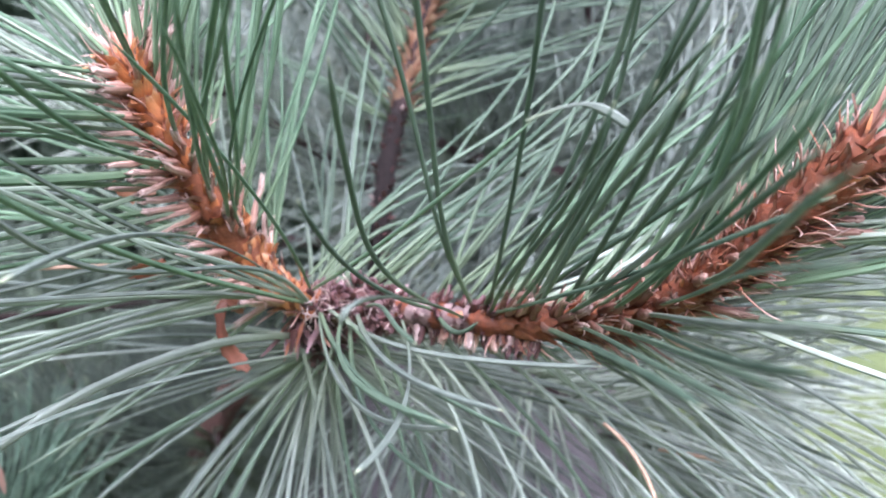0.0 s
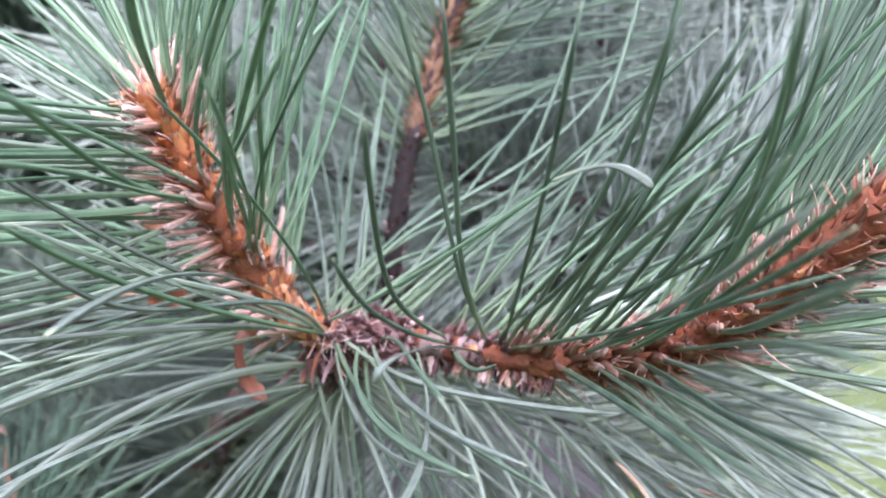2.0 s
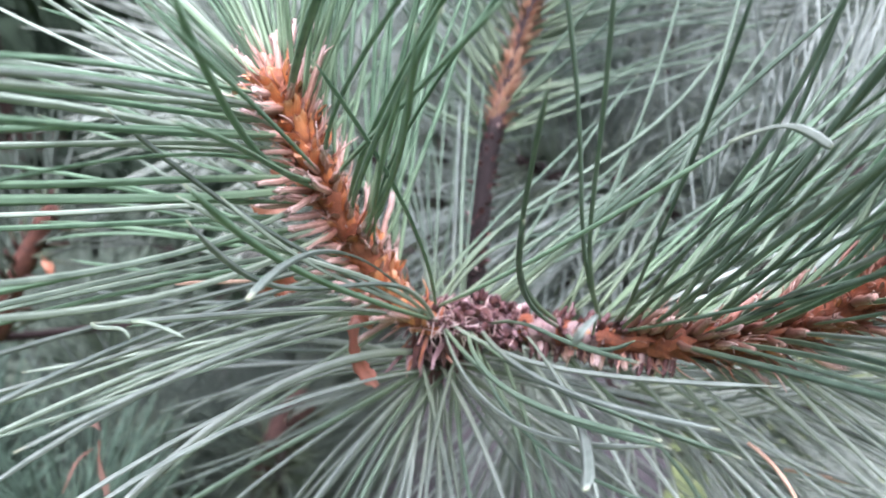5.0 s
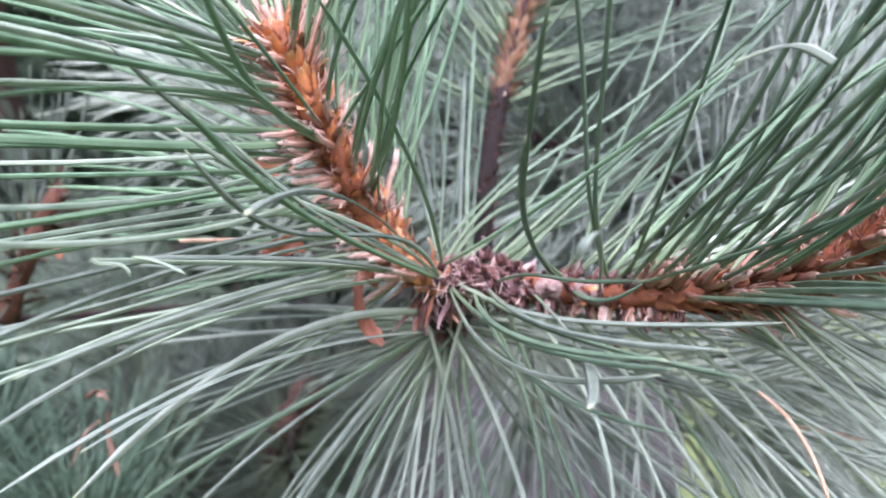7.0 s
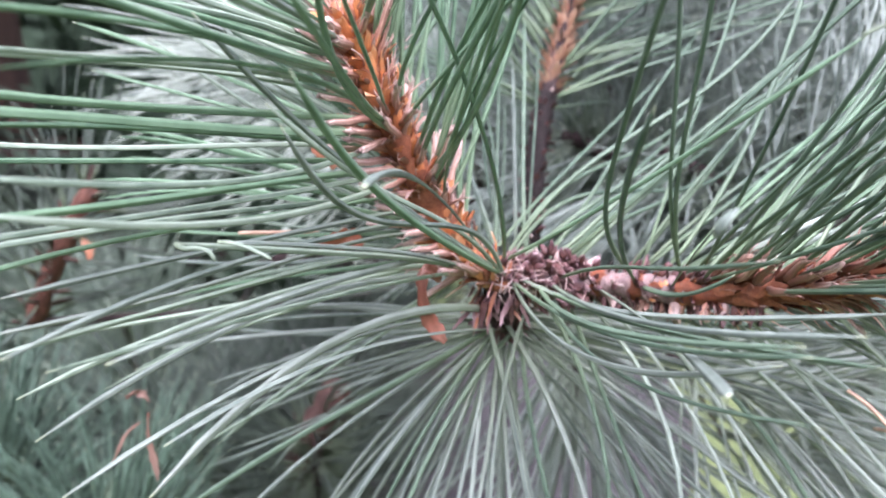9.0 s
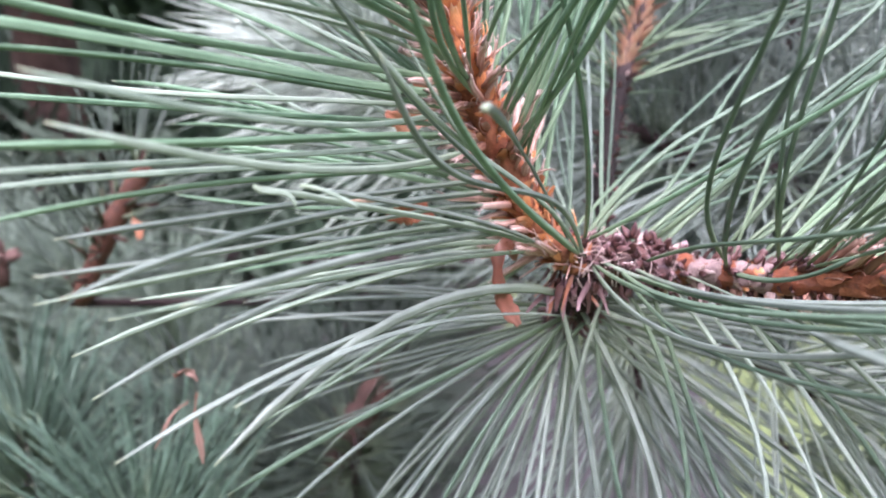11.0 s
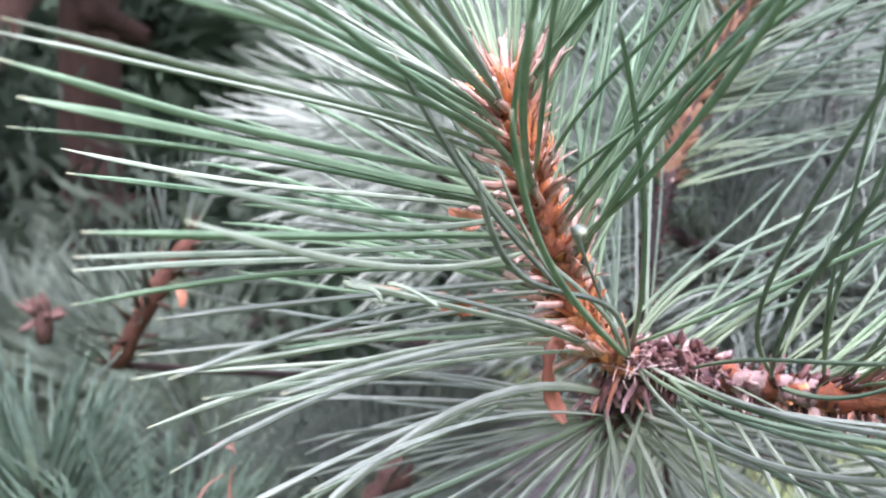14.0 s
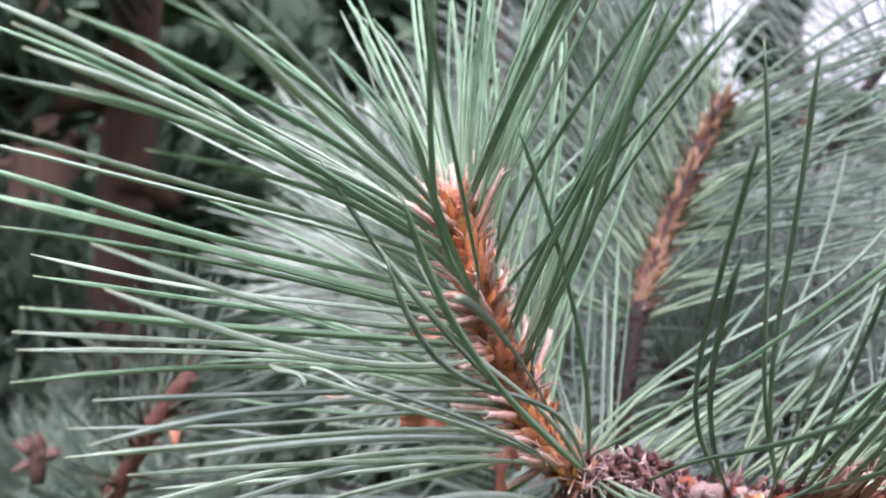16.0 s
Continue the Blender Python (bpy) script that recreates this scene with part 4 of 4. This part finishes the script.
def bud_cluster():
    """Small curled purple-grey scales that crowd round the whorl."""
    rng = random.Random(51)
    bm = bmesh.new()
    core = [along(SHOOTS["b"], 0.14 * i / 12)[0] for i in range(13)]
    sweep(bm, core, [0.0028 + 0.0020 * math.sin(math.pi * i / 12) + 0.0004 * math.sin(i * 2.3) for i in range(13)], 12)
    part("bud_core", bm, BUD, STEM["b"])
    for i in range(240):
        s = rng.uniform(0.0, 0.145)
        p, t = along(SHOOTS["b"], s)
        side = t.cross(unit(rng)).normalized()
        way = (side + t * rng.uniform(-0.8, 0.8) + unit(rng) * 0.4).normalized()
        a = p + side * rng.uniform(0.0028, 0.0064) * (0.62 + 0.45 * math.sin(math.pi * min(1, s / 0.145)))
        ln, r = rng.uniform(0.0016, 0.0038), rng.uniform(0.0005, 0.0011)
        bm = bmesh.new()
        sweep(bm, bend(a, a + way * ln * 0.5 + unit(rng) * 0.0006, a + way * ln, 4), [r * 0.7, r * 1.15, r * 1.05, r * 0.75, r * 0.25], 6, rng.uniform(0.4, 0.8))
        part("bud_scale", bm, rng.choice((BUD, BUD, BUD, BUD, BUD, LILAC, BUD, THREAD if i % 4 == 0 else BUD)), STEM["b"])
    for i in range(56):
        p = Vector(SHOOTS["n"][0]) + Vector((rng.uniform(-0.0085, 0.003), rng.uniform(-0.004, 0.004), rng.uniform(-0.004, 0.0)))
        way = Vector((rng.gauss(-0.2, 0.35), rng.gauss(-0.1, 0.3), -1)).normalized()
        bract("n", p, way, FRONT + unit(rng) * 1.1, rng.uniform(0.003, 0.0095), rng.uniform(0.0008, 0.0018), rng.choice((BUD, LILAC, LILAC, RED_SCALE)), "bud_scale", rng.uniform(-0.5, 0.5))
    for i in range(44):  # frayed threads at the fork
        p, t = along(SHOOTS["b"], rng.uniform(0.0, 0.14) if i % 2 else rng.uniform(0.0, 0.03))
        q = p + (unit(rng) + FRONT * 0.8).normalized() * 0.0058
        e = (unit(rng) + t.cross(FRONT) * rng.choice((-0.6, 0.6))).normalized()
        bm = bmesh.new()
        sweep(bm, bend(q - e * 0.004, q + unit(rng) * 0.0012, q + e * 0.004, 6), [0.00016] * 7, 4)
        part("thread", bm, THREAD, STEM["b"])
    for i in range(38):  # stubs of shed needles under the reddish shoot
        p, t = along(SHOOTS["b"], 0.16 + 0.20 * i / 38)
        way = Vector((rng.uniform(-0.5, 0.1), rng.uniform(-0.7, 0.0), -1)).normalized()
        sheath("b", p + way * 0.0030, way, rng.uniform(0.002, 0.0055), rng.uniform(0.0005, 0.0010), rng.choice((SHEATH, BUD, THREAD, BROWN_SHEATH, BUD)))
    for i in range(16):  # pale stubs on the dark foot of the further shoot
        p, t = along(SHOOTS["c"], 0.1 + 0.38 * i / 16)
        way = (t.cross(unit(rng)) + t * 0.3).normalized()
        sheath("c", p + way * 0.0028, way, rng.uniform(0.0015, 0.003), 0.0006, THREAD if i % 3 == 0 else BUD)


bud_cluster()


# ---- dry bits caught in the branch ----
def dry_bract(points, widths, label, twist=40.0, mat=DRY):
    """A dried ribbon: it narrows, widens and turns about its own line."""
    bm = bmesh.new()
    uv = bm.loops.layers.uv.verify()
    pts = [Vector(p) for p in points]
    n, k = 18, len(widths) - 1
    rows = []
    for i in range(n + 1):
        p, t = along(pts, i / n)
        f = i / n * k
        j = min(int(f), k - 1)
        w = (widths[j] + (widths[j + 1] - widths[j]) * (f - j)) * (1 + 0.18 * math.sin(i * 2.1))
        side = Matrix.Rotation(radians(twist * math.sin(i / n * 5)), 3, t) @ t.cross(FRONT).normalized()
        lift = side.cross(t).normalized()
        rows.append([[bm.verts.new(p + side * (w * u) + lift * (0.5 * w * u * u + dz)) for u in (-1, -0.4, 0.4, 1)] for dz in (0.00012, -0.00012)])
    for a, c in zip(rows, rows[1:]):
        for m in range(3):
            for f in (bm.faces.new((a[0][m], a[0][m + 1], c[0][m + 1], c[0][m])), bm.faces.new((a[1][m + 1], a[1][m], c[1][m], c[1][m + 1]))):
                for lp in f.loops:
                    row = next(i for i, r in enumerate(rows) if lp.vert in r[0] or lp.vert in r[1])
                    lp[uv].uv = (m / 3, row / n)
        for m in (0, 3):
            bm.faces.new((a[0][m], c[0][m], c[1][m], a[1][m]))
    bmesh.ops.recalc_face_normals(bm, faces=bm.faces)
    tagged(linked("dry_bract", bm, mat), label, "dry bract", "dry bits in the pine")


dry_bract([(-0.0520, 0.1810, 1.2820), (-0.0550, 0.1770, 1.2850), (-0.0560, 0.1750, 1.2800), (-0.0550, 0.1760, 1.2730), (-0.0520, 0.1780, 1.2670)],
          [0.0009, 0.0018, 0.0015, 0.0011, 0.0016, 0.0021, 0.0007], "curled red-brown dry bract hanging from the shoot", 24.0)
dry_bract([(-0.0820, 0.1890, 1.2900), (-0.0760, 0.1890, 1.2910), (-0.0710, 0.1890, 1.2890)], [0.0010, 0.0026, 0.0028, 0.0008], "orange dry bract caught behind the shoot", mat=RUST)
dry_bract([(-0.0800, 0.1840, 1.3140), (-0.0750, 0.1840, 1.3120), (-0.0700, 0.1840, 1.3110)], [0.0004, 0.0024, 0.0028, 0.0006], "pale orange dry bract caught beside the shoot", mat=SALMON)
dry_bract([(-0.0740, 0.1860, 1.3210), (-0.0710, 0.1860, 1.3190), (-0.0670, 0.1860, 1.3170)], [0.0005, 0.0018, 0.0020, 0.0006], "small salmon dry flake beside the shoot", mat=SALMON)
dry_bract([(-0.1500, 0.2260, 1.2290), (-0.1510, 0.2260, 1.2230), (-0.1510, 0.2260, 1.2140), (-0.1510, 0.2260, 1.2050)], [0.0003, 0.0004, 0.0011, 0.0012, 0.0003], "salmon dry bract hanging among far needles", mat=TAN)
dry_bract([(-0.1530, 0.2260, 1.2260), (-0.1590, 0.2260, 1.2210), (-0.1660, 0.2260, 1.2100)], [0.0002, 0.0004, 0.0006, 0.0002], "thin pale brown dry bract hanging among far needles", mat=TAN)
dry_bract([(-0.1570, 0.2270, 1.2340), (-0.1530, 0.2270, 1.2360), (-0.1500, 0.2270, 1.2320)], [0.0006, 0.0012, 0.0014, 0.0006], "crumpled dull red dry scale hanging among far needles", 90.0, TAN)






# ---- further branches of the same kind, out of focus behind ----
def far_branch(points, count, length, seed, label, spread=(70, 40), r=0.0034, bark=OLD_BARK, droop=0.1, width=1.0, coat=None):
    rng = random.Random(seed)
    pts = [Vector(p) for p in points]
    t = thing("pine_branch", pts[0], label, "branch", "branches behind")
    bm = bmesh.new()
    n = 16
    line = [along(pts, i / n)[0] for i in range(n + 1)]
    sweep(bm, line, [r * (1 + rng.uniform(-0.2, 0.2)) * (0.5 if i == n else 1) for i in range(n + 1)], 8)
    stem = part("shoot", bm, bark, t)
    bm = bmesh.new()
    end = min((along(LIMB, k / 20)[0] for k in range(21)), key=lambda q: (q - pts[0]).length)
    sweep(bm, bend(pts[0], (pts[0] + end) / 2 + Vector((0, 0.05, -0.04)), end, 8), [min(r * 0.8, 0.0022)] * 9, 6)
    part("twig", bm, OLD_BARK, t)
    bm = bmesh.new()
    bs = bmesh.new()
    for i in range(count):
        s = (i * 0.618034) % 1.0
        p, d = along(pts, s)
        side = d.cross(unit(rng)).normalized()
        a = radians(spread[0] + (spread[1] - spread[0]) * s + rng.uniform(-14, 14))
        w = (d * math.cos(a) + side * math.sin(a)).normalized()
        base = p + side * r * 0.9
        if i % 2 == 0:
            sweep(bs, [base, base + w * 0.006, base + w * 0.011], [0.0011, 0.001, 0.0008], 5)
        for k in range(2):
            e = (w + unit(rng) * 0.1).normalized()
            ln = length * rng.uniform(0.75, 1.1)
            tip = base + e * ln - Vector((0, 0, droop * ln * rng.random()))
            mid = base.lerp(tip, 0.5) + unit(rng) * 0.05 * ln
            sweep(bm, bend(base, mid, tip, 6), needle_radii(6, 0.0006 * width), 4, 0.7)
    tagged(part("foliage", bm, coat or FAR_GREEN, t), kind="stuff")
    if bark is OLD_BARK:
        bs.free()
    else:
        tagged(part("sheath_layer", bs, RED_BARK, t), kind="stuff")


# ---- the limb that bears all these branches, and unseen boughs added above for shade ----
LIMB = [(-1.02, 1.62, 0.95), (-0.65, 1.55, 0.93), (-0.25, 1.47, 0.93), (0.10, 1.40, 0.96), (0.45, 1.36, 1.02)]


def limb():
    t = thing("pine_limb", LIMB[0], "thick dark pine limb bearing the needle branches", "branch")
    bm = bmesh.new()
    sweep(bm, [along(LIMB, i / 24)[0] for i in range(25)], [0.02 * (1 - 0.7 * i / 24) for i in range(25)], 10)
    part("wood", bm, OLD_BARK, t)
    bm = bmesh.new()
    a, c = Vector(SHOOTS["n"][-1]), along(LIMB, 0.62)[0]
    sweep(bm, bend(a, (a + c) / 2 + Vector((0, 0.02, -0.03)), c, 12), [0.0042 + 0.0004 * i for i in range(13)], 8)
    part("bough", bm, OLD_BARK, t)


def shade_boughs(seed, count):
    """Unseen boughs added over the far side to keep the sky off what lies behind."""
    rng = random.Random(seed)
    t = thing("shade_bough", (-1.0, 1.6, 1.95), "unseen leafy pine boughs added overhead to shade what lies behind", "branch")
    bm, bl = bmesh.new(), bmesh.new()
    for i in range(9):
        a = Vector((-1.0, 1.6, 1.9 + 0.03 * i))
        c = Vector((-0.85 + 0.10 * i, rng.uniform(0.35, 0.55) + 0.05 * i, rng.uniform(1.9, 2.05)))
        line = bend(a, (a + c) / 2 + Vector((0, 0, 0.08)), c, 8)
        sweep(bm, line, [0.014 * (1 - k / 10) for k in range(9)], 6)
        for k in range(count):
            f = rng.uniform(0.2, 1.0)
            p = a.lerp(c, f) + Vector((0, 0, 0.08)) + unit(rng) * 0.16 * rng.random()
            d = ((c - a).normalized() * 0.7 + unit(rng)).normalized()
            s = d.cross(unit(rng)).normalized()
            ln, w = rng.uniform(0.08, 0.16), rng.uniform(0.006, 0.016)
            if p.z + min(0, d.z) * ln > 1.80:
                bl.faces.new([bl.verts.new(v) for v in (p - s * w * 0.3, p + d * ln * 0.5 - s * w, p + d * ln, p + d * ln * 0.5 + s * w)])
    part("wood", bm, OLD_BARK, t)
    tagged(part("foliage", bl, LEAF, t), kind="stuff")


limb()
# out of view; only its shade on the left background matters
shade_boughs(91, 420)
WALL = "blurred grey-green pine branch with long needles behind"
far_branch([(0.060, 0.420, 1.24), (0.074, 0.405, 1.293), (0.070, 0.400, 1.36)], 190, 0.105, 61, WALL, (98, 72))
far_branch([(0.140, 0.460, 1.23), (0.154, 0.445, 1.302), (0.150, 0.450, 1.38)], 190, 0.11, 62, WALL, (98, 72))
far_branch([(0.140, 0.390, 1.21), (0.123, 0.378, 1.250), (0.100, 0.380, 1.30)], 130, 0.105, 63, WALL)
far_branch([(0.010, 0.400, 1.20), (0.030, 0.390, 1.251), (0.020, 0.400, 1.31)], 180, 0.105, 64, WALL)
far_branch([(0.230, 0.430, 1.19), (0.202, 0.415, 1.265), (0.200, 0.420, 1.34)], 180, 0.11, 65, WALL, coat=SOFT_GREEN)
far_branch([(-0.060, 0.450, 1.20), (-0.043, 0.431, 1.270), (-0.040, 0.440, 1.34)], 170, 0.105, 66, WALL)
far_branch([(-0.120, 0.640, 1.24), (-0.096, 0.609, 1.313), (-0.090, 0.600, 1.42)], 190, 0.12, 67, WALL)
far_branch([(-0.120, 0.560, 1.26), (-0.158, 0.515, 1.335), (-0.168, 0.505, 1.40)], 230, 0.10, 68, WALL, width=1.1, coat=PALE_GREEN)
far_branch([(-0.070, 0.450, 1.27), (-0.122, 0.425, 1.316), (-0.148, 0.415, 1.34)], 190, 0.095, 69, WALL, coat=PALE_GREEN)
# low left tufts: their shade comes from the darkened needle colour
far_branch([(-0.330, 0.400, 1.02), (-0.315, 0.372, 1.090), (-0.315, 0.370, 1.14)], 170, 0.10, 70, "upright green needle tuft low behind the branch, shade in its colour", (58, 26), width=1.3, coat=SHADED_TEAL)
far_branch([(-0.240, 0.370, 0.99), (-0.245, 0.350, 1.060), (-0.245, 0.350, 1.10)], 160, 0.10, 71, "upright green needle tuft low behind the branch, shade in its colour", (58, 26), width=1.3, coat=SHADED_TEAL)
far_branch([(-0.2590, 0.3500, 1.2180), (-0.2360, 0.3450, 1.2540), (-0.2140, 0.3430, 1.2830)], 44, 0.055, 72, "orange-brown pine shoot with sparse needles, blurred behind", (70, 35), 0.0046, DULL_BARK, coat=SHADED_GREEN)
far_branch([(0.100, 0.560, 1.30), (0.112, 0.523, 1.400), (0.160, 0.520, 1.48)], 220, 0.12, 73, WALL, (98, 72))
far_branch([(-0.040, 0.520, 1.38), (-0.045, 0.494, 1.450), (-0.030, 0.490, 1.53)], 200, 0.12, 74, WALL)
far_branch([(0.260, 0.560, 1.30), (0.300, 0.550, 1.400), (0.330, 0.560, 1.48)], 200, 0.12, 75, WALL, coat=SOFT_GREEN)
far_branch([(-0.193, 0.506, 1.011), (-0.163, 0.446, 1.091), (-0.133, 0.436, 1.141)], 60, 0.08, 76, "reddish brown pine shoot hanging low behind", (70, 40), 0.010, RED_BARK, coat=SHADED_GREEN)
far_branch([(0.330, 0.600, 1.16), (0.340, 0.560, 1.25), (0.350, 0.560, 1.33)], 160, 0.12, 77, WALL, coat=SOFT_GREEN)
far_branch([(0.000, 0.700, 1.05), (0.010, 0.650, 1.12), (0.000, 0.640, 1.20)], 160, 0.12, 78, WALL)
far_branch([(0.090, 0.47, 1.26), (0.060, 0.45, 1.32), (0.045, 0.44, 1.36)], 170, 0.105, 82, WALL, (98, 72))
far_branch([(0.040, 0.46, 1.18), (0.080, 0.43, 1.22), (0.100, 0.42, 1.25)], 150, 0.10, 83, WALL)
far_branch([(0.045, 0.421, 1.231), (0.025, 0.371, 1.271), (-0.005, 0.361, 1.291)], 130, 0.10, 84, WALL, (80, 60))
far_branch([(0.084, 0.411, 1.223), (0.064, 0.361, 1.263), (0.034, 0.351, 1.283)], 130, 0.10, 85, WALL, (80, 60))
far_branch([(0.081, 0.502, 1.253), (0.061, 0.452, 1.293), (0.031, 0.442, 1.313)], 130, 0.10, 86, WALL, (80, 60))
# darker filling between the tufts, its shade put into the needle colour
far_branch([(-0.264, 0.527, 0.990), (-0.254, 0.477, 1.050), (-0.244, 0.457, 1.100)], 190, 0.11, 87, "green pine tuft low behind, shade painted into its colour", (75, 40), coat=SHADED_GREEN)
far_branch([(-0.170, 0.500, 0.997), (-0.160, 0.450, 1.057), (-0.150, 0.430, 1.107)], 190, 0.11, 88, "green pine tuft low behind, shade painted into its colour", (75, 40), coat=SHADED_GREEN)
far_branch([(-0.232, 0.577, 0.959), (-0.222, 0.527, 1.019), (-0.212, 0.507, 1.069)], 190, 0.11, 89, "green pine tuft low behind, shade painted into its colour", (75, 40), coat=SHADED_GREEN)
far_branch([(-0.156, 0.616, 1.011), (-0.146, 0.566, 1.071), (-0.136, 0.546, 1.121)], 190, 0.11, 90, "green pine tuft low behind, shade painted into its colour", (75, 40), coat=SHADED_GREEN)
far_branch([(-0.716, 0.970, 0.858), (-0.726, 0.950, 0.998), (-0.736, 0.950, 1.078)], 170, 0.14, 101, "soft green upright pine tuft well behind the branch", (62, 34), width=2.2, coat=SOFT_GREEN)
far_branch([(-0.569, 0.920, 0.863), (-0.579, 0.900, 1.003), (-0.589, 0.900, 1.083)], 170, 0.14, 102, "soft green upright pine tuft well behind the branch", (62, 34), width=2.2, coat=SOFT_GREEN)
far_branch([(-0.446, 0.870, 0.823), (-0.456, 0.850, 0.963), (-0.466, 0.850, 1.043)], 170, 0.14, 103, "soft green upright pine tuft well behind the branch", (62, 34), width=2.2, coat=SOFT_GREEN)
far_branch([(0.050, 0.277, 1.240), (0.080, 0.267, 1.270), (0.110, 0.277, 1.300)], 110, 0.095, 106, WALL, (45, 28))
# three branches added to brighten the gap below the shoot; light is in their colour
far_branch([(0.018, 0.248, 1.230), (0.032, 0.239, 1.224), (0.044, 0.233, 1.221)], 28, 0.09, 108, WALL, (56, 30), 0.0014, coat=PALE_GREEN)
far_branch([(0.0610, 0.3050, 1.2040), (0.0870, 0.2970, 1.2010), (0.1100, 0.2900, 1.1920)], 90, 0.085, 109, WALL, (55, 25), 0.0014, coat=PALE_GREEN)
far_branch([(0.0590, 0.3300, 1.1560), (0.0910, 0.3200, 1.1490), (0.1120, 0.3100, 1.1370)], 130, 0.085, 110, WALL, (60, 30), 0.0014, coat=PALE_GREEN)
far_branch([(-0.0110, 0.3100, 1.2220), (-0.0080, 0.3050, 1.2040), (-0.0070, 0.3000, 1.1910)], 80, 0.095, 111, WALL, (60, 22), 0.0014, width=0.9)



def dead_needle(a, mid, c, label):
    bm = bmesh.new()
    sweep(bm, bend(Vector(a), Vector(mid), Vector(c), 10), needle_radii(10, 0.00055), 6, 0.7)
    tagged(linked("dead_needle", bm, DEAD), label, "needle", "dead needles caught in the pine")


dead_needle((0.0296, 0.1512, 1.2634), (0.0363, 0.1444, 1.2564), (0.0394, 0.1362, 1.2449), "pale yellow-brown dead needle caught in the branch")
dead_needle((0.0487, 0.1777, 1.2400), (0.0574, 0.1775, 1.2381), (0.0658, 0.1772, 1.2357), "orange-brown dead needle caught under the branch")
dead_needle((-0.0960, 0.1723, 1.2977), (-0.0891, 0.1754, 1.2966), (-0.0790, 0.1777, 1.2958), "pinkish brown dead needle lying among green ones")


def pine_bud(at, seed, label):
    """A small open bud: a rosette of pinkish brown scales."""
    rng = random.Random(seed)
    c = Vector(at)
    t = thing("pine_bud", c, label, "bud")
    bm = bmesh.new()
    sweep(bm, [c + Vector((0, 0, 0.006 * i - 0.012)) for i in range(5)], [0.003, 0.004, 0.0042, 0.003, 0.001], 8)
    part("core", bm, RED_BARK, t)
    for i in range(16):
        d = (unit(rng) + Vector((0, 0, 0.5))).normalized()
        bm = bmesh.new()
        sweep(bm, [c, c + d * 0.006, c + d * rng.uniform(0.009, 0.014)], [0.0014, 0.0020, 0.0005], 6, 0.4)
        part("scale", bm, PINK_BUD, t)


pine_bud((-0.2850, 0.3350, 1.2430), 95, "small pinkish brown open pine bud, blurred")
dry_bract([(-0.2190, 0.3380, 1.2510), (-0.2190, 0.3380, 1.2570), (-0.2210, 0.3380, 1.2630)], [0.0010, 0.0022, 0.0006], "small pale flake on the brown shoot behind", mat=SALMON)
